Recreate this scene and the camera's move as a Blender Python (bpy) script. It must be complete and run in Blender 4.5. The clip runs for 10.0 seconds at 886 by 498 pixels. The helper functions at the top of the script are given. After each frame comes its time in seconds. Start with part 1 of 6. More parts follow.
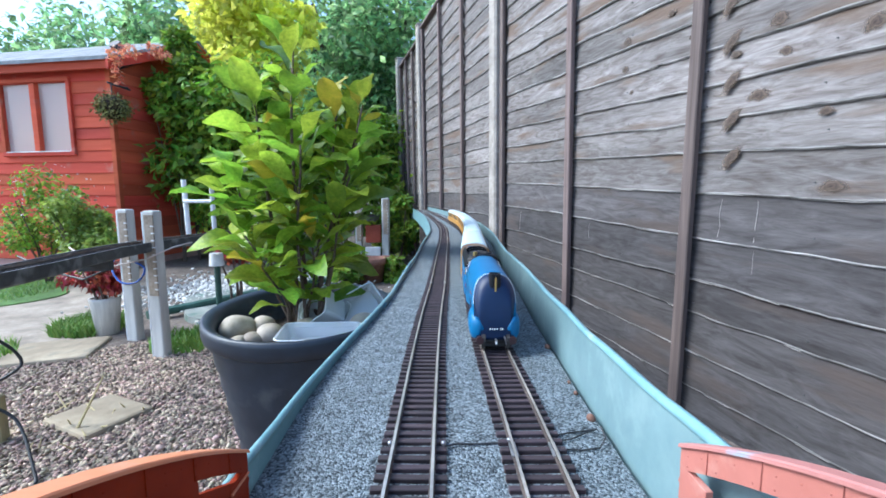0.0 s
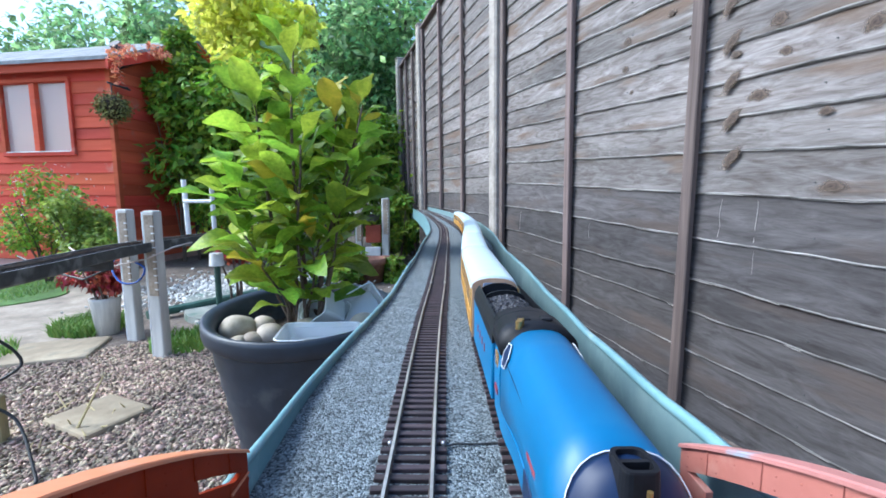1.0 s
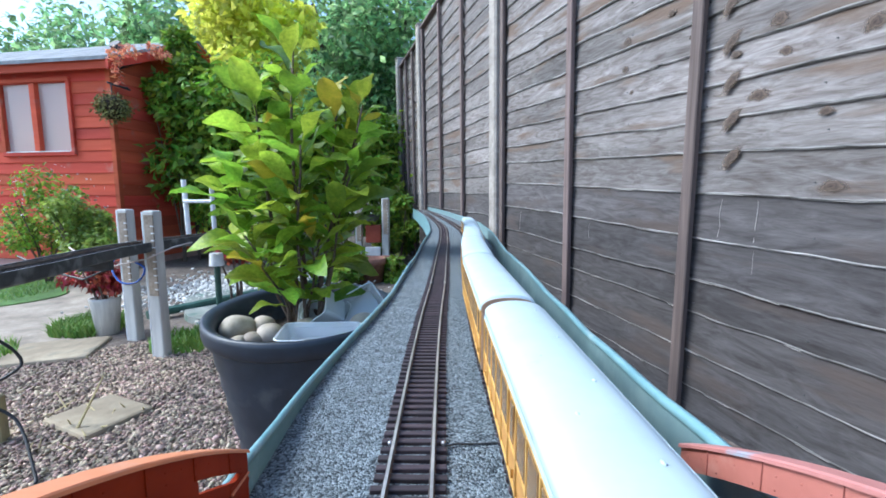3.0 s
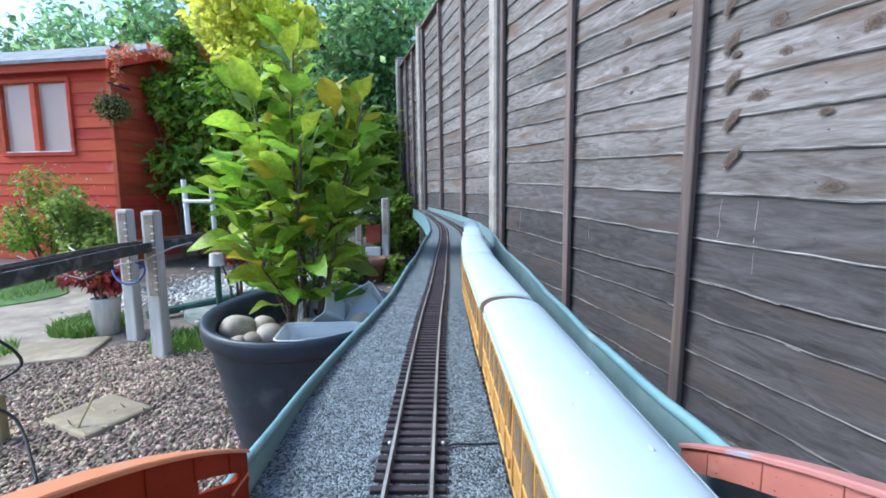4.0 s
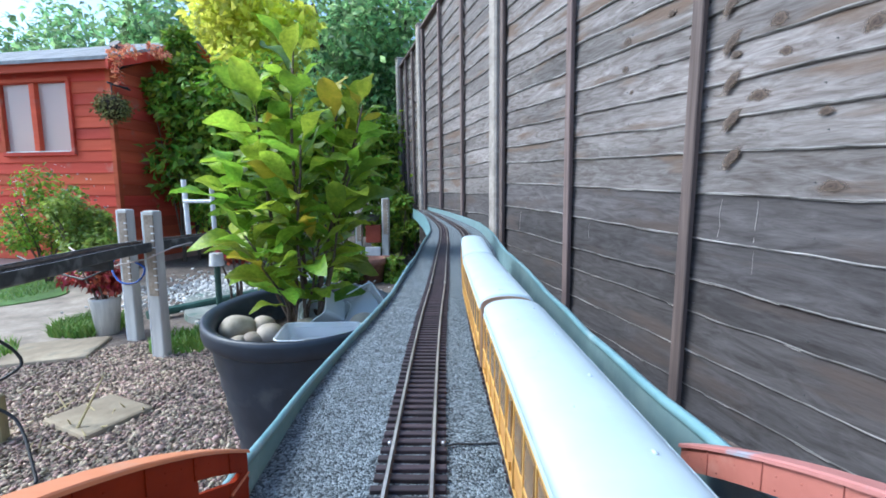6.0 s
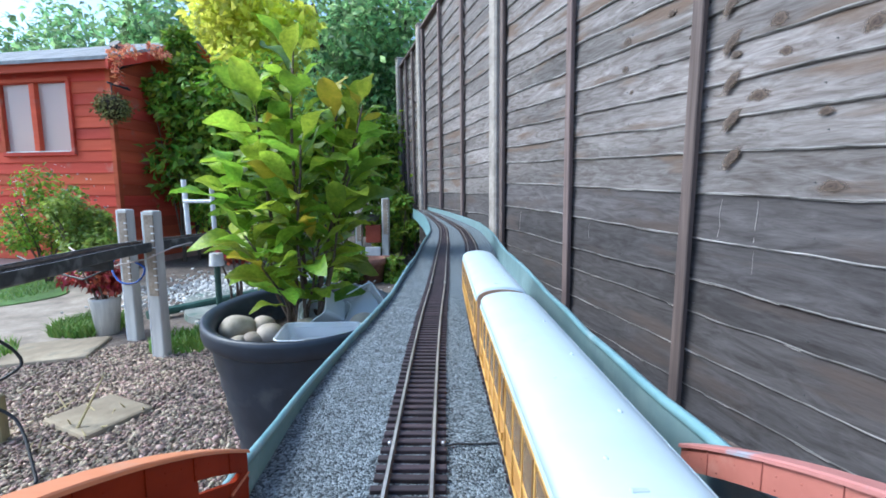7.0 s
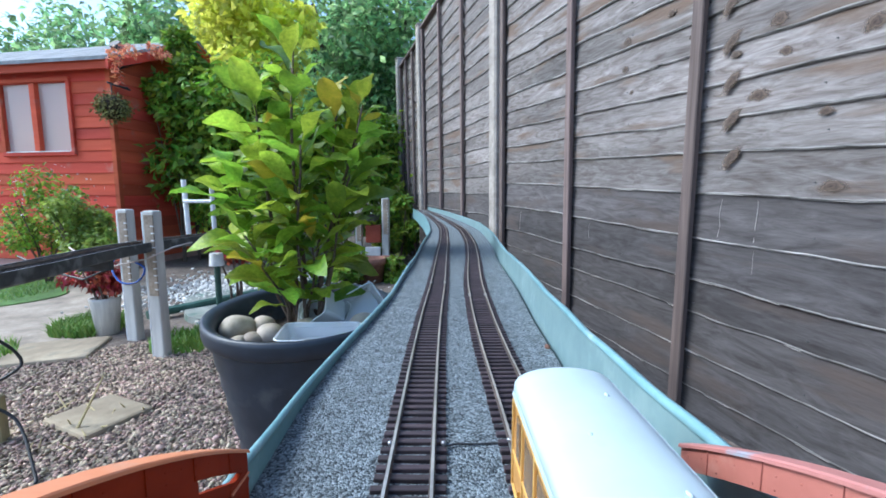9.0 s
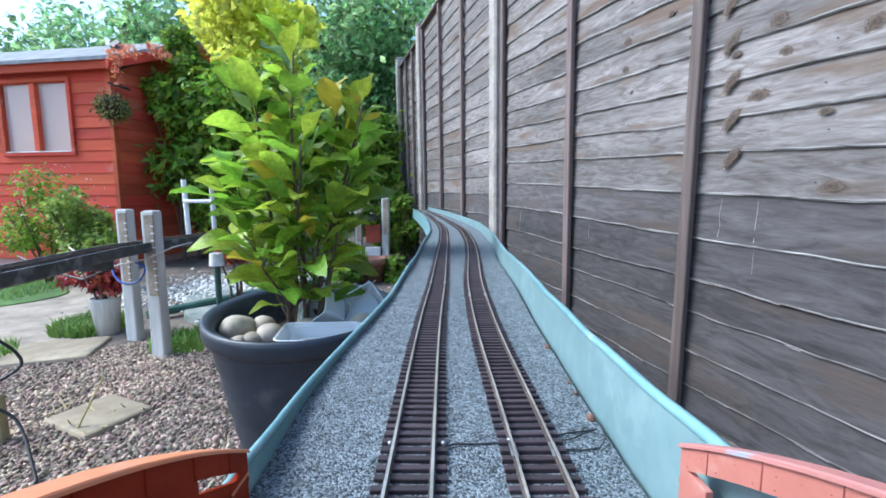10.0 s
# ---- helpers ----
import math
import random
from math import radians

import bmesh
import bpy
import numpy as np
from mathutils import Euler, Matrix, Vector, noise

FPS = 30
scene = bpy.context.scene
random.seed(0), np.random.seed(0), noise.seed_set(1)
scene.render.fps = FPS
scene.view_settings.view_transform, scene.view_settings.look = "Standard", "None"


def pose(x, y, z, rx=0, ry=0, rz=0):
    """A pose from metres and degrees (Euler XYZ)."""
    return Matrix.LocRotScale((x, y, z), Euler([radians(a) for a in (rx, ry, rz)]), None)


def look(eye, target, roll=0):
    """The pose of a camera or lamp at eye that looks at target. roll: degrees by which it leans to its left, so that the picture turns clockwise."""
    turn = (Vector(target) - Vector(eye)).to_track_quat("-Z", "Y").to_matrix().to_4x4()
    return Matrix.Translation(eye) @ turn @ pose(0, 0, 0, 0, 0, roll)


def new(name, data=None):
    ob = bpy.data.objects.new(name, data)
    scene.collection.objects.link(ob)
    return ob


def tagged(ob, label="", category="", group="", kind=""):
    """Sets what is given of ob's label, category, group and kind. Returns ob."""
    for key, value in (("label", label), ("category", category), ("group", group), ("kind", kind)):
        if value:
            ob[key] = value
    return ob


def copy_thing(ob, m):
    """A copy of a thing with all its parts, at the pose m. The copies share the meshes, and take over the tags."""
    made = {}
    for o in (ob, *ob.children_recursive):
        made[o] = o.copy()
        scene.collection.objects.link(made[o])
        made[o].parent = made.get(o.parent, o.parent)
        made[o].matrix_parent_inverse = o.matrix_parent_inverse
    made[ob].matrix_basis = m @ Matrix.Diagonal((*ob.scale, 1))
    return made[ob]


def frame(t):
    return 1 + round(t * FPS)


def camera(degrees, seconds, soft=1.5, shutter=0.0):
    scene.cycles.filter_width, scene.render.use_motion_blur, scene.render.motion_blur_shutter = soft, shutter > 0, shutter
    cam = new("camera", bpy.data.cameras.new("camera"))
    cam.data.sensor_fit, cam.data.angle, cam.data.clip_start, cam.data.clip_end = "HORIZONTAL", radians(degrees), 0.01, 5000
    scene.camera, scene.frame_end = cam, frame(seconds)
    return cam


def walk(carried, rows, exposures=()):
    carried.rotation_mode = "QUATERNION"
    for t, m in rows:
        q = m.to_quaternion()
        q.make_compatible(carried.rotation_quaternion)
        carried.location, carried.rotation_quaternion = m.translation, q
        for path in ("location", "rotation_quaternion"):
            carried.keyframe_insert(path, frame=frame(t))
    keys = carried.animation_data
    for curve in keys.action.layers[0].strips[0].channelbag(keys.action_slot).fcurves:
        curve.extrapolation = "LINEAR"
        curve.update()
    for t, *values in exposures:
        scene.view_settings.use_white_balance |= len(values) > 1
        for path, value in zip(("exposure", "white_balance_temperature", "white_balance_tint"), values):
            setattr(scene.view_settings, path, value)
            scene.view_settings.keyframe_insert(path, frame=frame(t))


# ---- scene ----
H = 0.1046
cam = camera(91.78, 10.0, soft=1.75)
walk(cam, [(0.0, pose(0, 0, H, 83.098, 0, 0)), (10.0, pose(0, 0, H, 83.098, 0, 0))],
     exposures=[(0.0, 1.29, 5360, 5), (1.8, 1.29, 5360, 5), (3.8, 1.10, 5360, 5), (9.1, 1.08, 5360, 5), (10.0, 1.24, 5360, 5)])

# ---- light ----
SUN_EL, SUN_AZ = 44.0, -88.0        # degrees; azimuth from +y towards +x
world = bpy.data.worlds.new("sky")
scene.world = world
world.use_nodes = True
wn = world.node_tree
sky = wn.nodes.new("ShaderNodeTexSky")
sky.sky_type, sky.sun_disc = "NISHITA", False
sky.sun_elevation, sky.sun_rotation = radians(SUN_EL), radians(SUN_AZ)
sky.dust_density, sky.air_density = 2.0, 1.0
wn.links.new(sky.outputs[0], wn.nodes["Background"].inputs[0])
wn.nodes["Background"].inputs[1].default_value = 0.15
sun = new("sun", bpy.data.lights.new("sun", "SUN"))
sun.data.energy, sun.data.angle, sun.data.color = 2.0, radians(30), (1.0, 0.95, 0.86)
sd = Vector((math.sin(radians(SUN_AZ)) * math.cos(radians(SUN_EL)), math.cos(radians(SUN_AZ)) * math.cos(radians(SUN_EL)), math.sin(radians(SUN_EL))))
sun.matrix_world = look(sd * 20, (0, 0, 0))


# ---- materials ----
def mat(name, c1, c2, scale, rough=0.6, metal=0.0, bump=0.2, bscale=None, depth=0.001, stretch=(1, 1, 1), rand="", amount=0.25,
        big=0.3, spec=0.5, trans=0.0, cell=False, dirt=None, dirt_scale=1.0, dirt_at=0.6, coat=0.0, twist=0.0, dirt_stretch=False):
    """A two-colour grain with a larger stain over it, fine relief and a shift from piece to piece."""
    m = bpy.data.materials.new(name)
    m.use_nodes = True
    nt = m.node_tree
    N, L = nt.nodes, nt.links
    bs = N["Principled BSDF"]
    tc, mp = N.new("ShaderNodeTexCoord"), N.new("ShaderNodeMapping")
    mp.inputs["Scale"].default_value = stretch
    co = tc.outputs["Object"]
    if rand == "object":
        # every piece is cut from another stretch of the grain
        oi, sc, va = N.new("ShaderNodeObjectInfo"), N.new("ShaderNodeMath"), N.new("ShaderNodeVectorMath")
        sc.operation, sc.inputs[1].default_value = "MULTIPLY", 57.0
        L.new(oi.outputs["Random"], sc.inputs[0]), L.new(co, va.inputs[0]), L.new(sc.outputs[0], va.inputs[1])
        co = va.outputs[0]
    L.new(co, mp.inputs["Vector"])
    if cell:
        g = N.new("ShaderNodeTexVoronoi")
        g.inputs["Scale"].default_value = scale
        sep = N.new("ShaderNodeSeparateColor")
        L.new(g.outputs["Color"], sep.inputs[0])
        fac, height = sep.outputs[0], g.outputs["Distance"]
    else:
        g = N.new("ShaderNodeTexNoise")
        g.inputs["Scale"].default_value, g.inputs["Detail"].default_value, g.inputs["Roughness"].default_value, g.inputs["Distortion"].default_value = scale, 5, 0.62, twist
        fac, height = g.outputs["Fac"], g.outputs["Fac"]
    L.new(mp.outputs[0], g.inputs["Vector"])
    ramp = N.new("ShaderNodeValToRGB")
    e = ramp.color_ramp.elements
    e[0].position, e[1].position = (0.1, 0.9) if cell else (0.3, 0.7)
    e[0].color, e[1].color = (*c1, 1), (*c2, 1)
    L.new(fac, ramp.inputs[0])
    col = ramp.outputs[0]
    st = N.new("ShaderNodeTexNoise")
    st.inputs["Scale"].default_value, st.inputs["Detail"].default_value = scale * 0.13, 3
    L.new(mp.outputs[0], st.inputs["Vector"])
    hs = N.new("ShaderNodeHueSaturation")
    mr = N.new("ShaderNodeMapRange")
    mr.inputs[1].default_value, mr.inputs[2].default_value, mr.inputs[3].default_value, mr.inputs[4].default_value = 0.3, 0.7, 1 - big, 1 + big
    L.new(st.outputs["Fac"], mr.inputs[0])
    val = mr.outputs[0]
    if rand:
        src = N.new("ShaderNodeObjectInfo").outputs["Random"] if rand == "object" else N.new("ShaderNodeNewGeometry").outputs["Random Per Island"]
        rr = N.new("ShaderNodeMapRange")
        rr.inputs[3].default_value, rr.inputs[4].default_value = 1 - amount, 1 + amount
        L.new(src, rr.inputs[0])
        mul = N.new("ShaderNodeMath")
        mul.operation = "MULTIPLY"
        L.new(val, mul.inputs[0]), L.new(rr.outputs[0], mul.inputs[1])
        val = mul.outputs[0]
        hr = N.new("ShaderNodeMapRange")
        hr.inputs[3].default_value, hr.inputs[4].default_value = 0.5 - amount * 0.06, 0.5 + amount * 0.06
        wn2 = N.new("ShaderNodeTexWhiteNoise")
        wn2.noise_dimensions = "1D"
        L.new(src, wn2.inputs["W"]), L.new(wn2.outputs["Value"], hr.inputs[0]), L.new(hr.outputs[0], hs.inputs["Hue"])
    L.new(val, hs.inputs["Value"])
    L.new(col, hs.inputs["Color"])
    col = hs.outputs[0]
    if dirt:
        dn = N.new("ShaderNodeTexNoise")
        dn.inputs["Scale"].default_value, dn.inputs["Detail"].default_value = dirt_scale, 6
        L.new(co if not dirt_stretch else mp.outputs[0], dn.inputs["Vector"])
        dr = N.new("ShaderNodeMapRange")
        dr.inputs[1].default_value, dr.inputs[2].default_value = dirt_at, dirt_at + 0.12
        L.new(dn.outputs["Fac"], dr.inputs[0])
        mx = N.new("ShaderNodeMix")
        mx.data_type = "RGBA"
        L.new(dr.outputs[0], mx.inputs[0]), L.new(col, mx.inputs[6])
        mx.inputs[7].default_value = (*dirt, 1)
        col = mx.outputs[2]
    L.new(col, bs.inputs["Base Color"])
    bs.inputs["Roughness"].default_value, bs.inputs["Metallic"].default_value = rough, metal
    bs.inputs["Specular IOR Level"].default_value = spec
    bs.inputs["Coat Weight"].default_value = coat
    if bump:
        bp = N.new("ShaderNodeBump")
        bp.inputs["Strength"].default_value, bp.inputs["Distance"].default_value = bump, depth
        if cell:
            bp.invert = True
        elif bscale:
            b2 = N.new("ShaderNodeTexNoise")
            b2.inputs["Scale"].default_value, b2.inputs["Detail"].default_value = bscale, 4
            L.new(mp.outputs[0], b2.inputs["Vector"])
            height = b2.outputs["Fac"]
        L.new(height, bp.inputs["Height"]), L.new(bp.outputs[0], bs.inputs["Normal"])
    if trans:
        tl = N.new("ShaderNodeBsdfTranslucent")
        mixs = N.new("ShaderNodeMixShader")
        mixs.inputs[0].default_value = trans
        L.new(col, tl.inputs[0]), L.new(bs.outputs[0], mixs.inputs[1]), L.new(tl.outputs[0], mixs.inputs[2])
        L.new(mixs.outputs[0], N["Material Output"].inputs[0])
    return m


def clear(name, colour, rough, alpha):
    """Clear or cloudy plastic and glass: partly see-through with a gloss of its own."""
    m = bpy.data.materials.new(name)
    m.use_nodes = True
    N, L = m.node_tree.nodes, m.node_tree.links
    bs = N["Principled BSDF"]
    bs.inputs["Base Color"].default_value, bs.inputs["Roughness"].default_value = (*colour, 1), rough
    tr, mx = N.new("ShaderNodeBsdfTransparent"), N.new("ShaderNodeMixShader")
    mx.inputs[0].default_value = alpha
    L.new(tr.outputs[0], mx.inputs[1]), L.new(bs.outputs[0], mx.inputs[2]), L.new(mx.outputs[0], N["Material Output"].inputs[0])
    return m


M = {}
M["ballast"] = mat("ballast", (0.028, 0.038, 0.046), (0.255, 0.298, 0.320), 1150, 0.9, bump=0.9, depth=0.0012, cell=True, big=0.25)
M["sleeper"] = mat("sleeper", (0.028, 0.018, 0.022), (0.06, 0.042, 0.045), 400, 0.55, bump=0.3, depth=0.0002, stretch=(0.3, 3, 1), rand="object", amount=0.3)
M["rail"] = mat("rail", (0.42, 0.39, 0.34), (0.58, 0.54, 0.48), 300, 0.30, 0.6, bump=0.1, depth=0.0001)
M["railside"] = mat("railside", (0.08, 0.06, 0.05), (0.13, 0.10, 0.085), 300, 0.6, 0.4, bump=0.1, depth=0.0001)
M["teal"] = mat("teal", (0.150, 0.238, 0.250), (0.205, 0.300, 0.312), 60, 0.42, bump=0.15, depth=0.0008, big=0.12, dirt=(0.25, 0.35, 0.355), dirt_scale=30, dirt_at=0.57)
M["teal_lip"] = mat("teal_lip", (0.155, 0.295, 0.325), (0.215, 0.365, 0.40), 60, 0.36, bump=0.15, depth=0.0008, big=0.15, dirt=(0.34, 0.48, 0.50), dirt_scale=55, dirt_at=0.60)
# broken pale tone: light along the boards' lower edges put into the colour
M["board_edge"] = mat("board_edge", (0.05, 0.046, 0.044), (0.50, 0.48, 0.465), 38, 0.85, bump=0.4, depth=0.002, stretch=(1, 0.25, 2), rand="object", amount=0.2)
M["board"] = mat("board", (0.10, 0.085, 0.07), (0.18, 0.15, 0.12), 40, 0.8, stretch=(6, 0.5, 6))
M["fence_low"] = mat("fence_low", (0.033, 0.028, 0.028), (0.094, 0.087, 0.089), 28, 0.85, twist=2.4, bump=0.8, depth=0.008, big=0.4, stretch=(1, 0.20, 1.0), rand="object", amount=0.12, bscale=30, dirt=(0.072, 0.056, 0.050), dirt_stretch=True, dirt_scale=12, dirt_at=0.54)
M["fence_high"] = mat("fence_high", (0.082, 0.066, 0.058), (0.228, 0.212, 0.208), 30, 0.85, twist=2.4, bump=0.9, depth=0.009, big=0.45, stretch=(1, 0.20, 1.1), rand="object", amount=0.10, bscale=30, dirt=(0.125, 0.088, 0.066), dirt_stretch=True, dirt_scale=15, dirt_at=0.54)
M["batten"] = mat("batten", (0.095, 0.068, 0.062), (0.185, 0.140, 0.130), 22, 0.8, bump=0.4, depth=0.002, stretch=(3, 3, 0.15), rand="object", amount=0.15)
# pale tone of the painted edge highlights, and of the upright splits
M["edge_splinter"] = mat("edge_splinter", (0.28, 0.26, 0.245), (0.48, 0.45, 0.43), 40, 0.85, stretch=(1, 0.2, 1))
M["concrete"] = mat("concrete", (0.26, 0.232, 0.205), (0.39, 0.355, 0.32), 40, 0.9, bump=0.5, depth=0.002, dirt=(0.22, 0.20, 0.17), dirt_scale=6)
M["pot"] = mat("pot", (0.020, 0.027, 0.042), (0.032, 0.042, 0.062), 30, 0.42, bump=0.08, depth=0.001, dirt=(0.07, 0.08, 0.09), dirt_scale=16, dirt_at=0.62)
M["soil"] = mat("soil", (0.02, 0.014, 0.01), (0.07, 0.05, 0.035), 70, 0.95, bump=1, depth=0.01)
M["cobble"] = mat("cobble", (0.30, 0.25, 0.19), (0.52, 0.46, 0.38), 26, 0.7, bump=0.2, depth=0.002, rand="object", amount=0.18)
M["stem"] = mat("stem", (0.07, 0.045, 0.035), (0.16, 0.11, 0.08), 80, 0.75, bump=0.4, depth=0.001)
M["leaf"] = mat("leaf", (0.17, 0.30, 0.024), (0.38, 0.51, 0.052), 14, 0.38, bump=0.35, depth=0.002, bscale=60, rand="object", amount=0.45, trans=0.46, dirt=(0.40, 0.42, 0.04), dirt_scale=3, dirt_at=0.64)
M["leaf_yellow"] = mat("leaf_yellow", (0.42, 0.38, 0.03), (0.60, 0.48, 0.05), 14, 0.45, bump=0.3, depth=0.002, rand="object", amount=0.2, trans=0.4, dirt=(0.2, 0.09, 0.02), dirt_scale=16, dirt_at=0.66)
M["hedge"] = mat("hedge", (0.14, 0.26, 0.025), (0.31, 0.44, 0.045), 6, 0.5, bump=0, rand="island", amount=0.6, trans=0.42)
M["tree"] = mat("tree", (0.21, 0.37, 0.16), (0.38, 0.56, 0.25), 3, 0.50, bump=0, rand="island", amount=0.6, trans=0.55)
# very bright leaf colour carries the sunlit glow of the golden tree
M["golden"] = mat("golden", (0.74, 0.80, 0.07), (0.94, 0.92, 0.20), 6, 0.5, bump=0, rand="island", amount=0.25, trans=0.68)
M["shrub"] = mat("shrub", (0.24, 0.35, 0.05), (0.40, 0.50, 0.10), 6, 0.5, bump=0, rand="island", amount=0.45, trans=0.4)
M["redleaf"] = mat("redleaf", (0.26, 0.03, 0.03), (0.50, 0.08, 0.06), 6, 0.5, bump=0, rand="island", amount=0.4, trans=0.35)
M["creeper"] = mat("creeper", (0.50, 0.13, 0.06), (0.72, 0.36, 0.22), 6, 0.5, bump=0, rand="island", amount=0.4, trans=0.35)
M["moss"] = mat("moss", (0.11, 0.10, 0.025), (0.24, 0.22, 0.06), 6, 0.8, bump=0, rand="island", amount=0.5)
M["bark"] = mat("bark", (0.04, 0.03, 0.022), (0.10, 0.08, 0.06), 12, 0.9, bump=0.8, depth=0.02, stretch=(2, 2, 0.4))
M["grass"] = mat("grass", (0.12, 0.24, 0.03), (0.22, 0.36, 0.06), 6, 0.6, bump=0, rand="island", amount=0.4, trans=0.3)
M["lawn"] = mat("lawn", (0.05, 0.12, 0.02), (0.09, 0.18, 0.035), 60, 0.9, bump=0.6, depth=0.01)
M["ground"] = mat("ground", (0.10, 0.08, 0.065), (0.22, 0.18, 0.15), 45, 0.95, bump=0.9, depth=0.01)
M["pebble"] = mat("pebble", (0.23, 0.165, 0.118), (0.46, 0.355, 0.275), 50, 0.75, bump=0.1, depth=0.001, rand="island", amount=0.68)
M["whitepebble"] = mat("whitepebble", (0.48, 0.47, 0.43), (0.72, 0.71, 0.68), 50, 0.7, bump=0.1, rand="island", amount=0.25)
M["slab"] = mat("slab", (0.25, 0.20, 0.135), (0.36, 0.30, 0.21), 22, 0.9, bump=0.5, depth=0.003, dirt=(0.22, 0.20, 0.15), dirt_scale=9, dirt_at=0.58)
M["path"] = mat("path", (0.27, 0.225, 0.175), (0.36, 0.305, 0.245), 60, 0.95, bump=0.5, depth=0.004, dirt=(0.28, 0.25, 0.2), dirt_scale=3)
M["shed"] = mat("shed", (0.50, 0.068, 0.032), (0.60, 0.100, 0.048), 10, 0.75, spec=0.3, bump=0.3, depth=0.004, stretch=(0.15, 0.15, 2), rand="object", amount=0.12, dirt=(0.52, 0.17, 0.12), dirt_scale=5, dirt_at=0.62)
M["felt"] = mat("felt", (0.20, 0.21, 0.22), (0.30, 0.31, 0.32), 60, 0.95, bump=0.4, depth=0.004)
M["curtain"] = mat("curtain", (0.62, 0.62, 0.60), (0.78, 0.78, 0.76), 30, 0.9, bump=0.3, depth=0.004)
# reddish lining helps the painted reflection tone of the window panes
M["room"] = mat("room", (0.34, 0.20, 0.17), (0.46, 0.29, 0.25), 5, 0.9)
M["white"] = mat("white", (0.70, 0.71, 0.71), (0.80, 0.80, 0.79), 30, 0.55, bump=0.1, dirt=(0.5, 0.49, 0.45), dirt_scale=12, dirt_at=0.6)
M["grey_post"] = mat("grey_post", (0.44, 0.43, 0.41), (0.56, 0.55, 0.52), 24, 0.75, bump=0.3, depth=0.002, stretch=(2, 2, 0.3))
M["mesh_brown"] = mat("mesh_brown", (0.22, 0.17, 0.12), (0.36, 0.30, 0.24), 90, 0.9, bump=0.6, depth=0.003)
# the pale dirt patches also paint the highlights on the trough
M["black"] = mat("black", (0.030, 0.032, 0.036), (0.055, 0.057, 0.06), 60, 0.5, bump=0.15, dirt=(0.16, 0.16, 0.165), dirt_scale=18, dirt_at=0.52)
M["grime"] = mat("grime", (0.03, 0.03, 0.034), (0.07, 0.07, 0.075), 40, 0.6, bump=0.3)
# left girder: shade put into the dark face colour, daylight into the pale flange
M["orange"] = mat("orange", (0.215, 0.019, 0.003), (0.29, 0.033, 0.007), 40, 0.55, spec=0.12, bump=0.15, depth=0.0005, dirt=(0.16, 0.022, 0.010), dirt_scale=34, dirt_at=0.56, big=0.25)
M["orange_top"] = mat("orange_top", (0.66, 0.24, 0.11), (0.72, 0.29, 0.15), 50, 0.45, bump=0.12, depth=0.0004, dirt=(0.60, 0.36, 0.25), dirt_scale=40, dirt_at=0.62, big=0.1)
M["pink"] = mat("pink", (0.36, 0.130, 0.100), (0.43, 0.165, 0.130), 50, 0.5, bump=0.15, depth=0.0004, dirt=(0.50, 0.25, 0.20), dirt_scale=90, dirt_at=0.56, big=0.25)
M["pink_top"] = mat("pink_top", (0.40, 0.165, 0.145), (0.47, 0.205, 0.185), 50, 0.5, bump=0.15, depth=0.0004, dirt=(0.34, 0.36, 0.42), dirt_scale=95, dirt_at=0.57, big=0.2)
M["blue"] = mat("blue", (0.008, 0.118, 0.285), (0.012, 0.146, 0.325), 30, 0.42, bump=0.08, depth=0.0002, big=0.12)
M["navy"] = mat("navy", (0.006, 0.017, 0.055), (0.009, 0.024, 0.072), 60, 0.42, bump=0.08, depth=0.0002, big=0.15, spec=0.3)
M["loco_black"] = mat("loco_black", (0.006, 0.007, 0.010), (0.013, 0.014, 0.018), 200, 0.5, spec=0.22, bump=0.08, depth=0.0002)
M["coal"] = mat("coal", (0.010, 0.010, 0.014), (0.055, 0.055, 0.065), 520, 0.45, bump=1.0, depth=0.002, cell=True)
M["brass"] = mat("brass", (0.55, 0.38, 0.12), (0.68, 0.50, 0.2), 200, 0.3, 0.9, bump=0)
M["steel"] = mat("steel", (0.35, 0.35, 0.36), (0.5, 0.5, 0.5), 200, 0.35, 0.9, bump=0)
M["buffer_red"] = mat("buffer_red", (0.030, 0.012, 0.014), (0.055, 0.022, 0.024), 200, 0.45, bump=0)
M["redplate"] = mat("redplate", (0.20, 0.025, 0.035), (0.26, 0.035, 0.045), 200, 0.4, bump=0)
M["line_white"] = mat("line_white", (0.72, 0.74, 0.76), (0.8, 0.82, 0.84), 100, 0.5, bump=0)
M["roof"] = mat("roof", (0.45, 0.555, 0.60), (0.50, 0.60, 0.645), 60, 0.45, bump=0.04, depth=0.0002, big=0.03, dirt=(0.40, 0.47, 0.52), dirt_scale=110, dirt_at=0.68)
M["hatch"] = mat("hatch", (0.36, 0.43, 0.47), (0.42, 0.49, 0.53), 200, 0.5, bump=0)
M["teak"] = mat("teak", (0.40, 0.19, 0.045), (0.56, 0.30, 0.08), 90, 0.45, bump=0.05, depth=0.0002, stretch=(1, 0.25, 3), big=0.12)
M["teak_line"] = mat("teak_line", (0.56, 0.34, 0.09), (0.64, 0.42, 0.13), 90, 0.45, bump=0)
M["coach_end"] = mat("coach_end", (0.34, 0.205, 0.125), (0.43, 0.28, 0.18), 90, 0.55, bump=0.05)
M["gangway"] = mat("gangway", (0.06, 0.085, 0.14), (0.10, 0.13, 0.20), 300, 0.6, bump=0.3, depth=0.0003, stretch=(1, 1, 4))
M["coach_glass"] = mat("coach_glass", (0.17, 0.10, 0.045), (0.27, 0.17, 0.075), 60, 0.2, bump=0)
M["underframe"] = mat("underframe", (0.018, 0.016, 0.015), (0.04, 0.036, 0.033), 200, 0.6, bump=0.2, depth=0.0003)
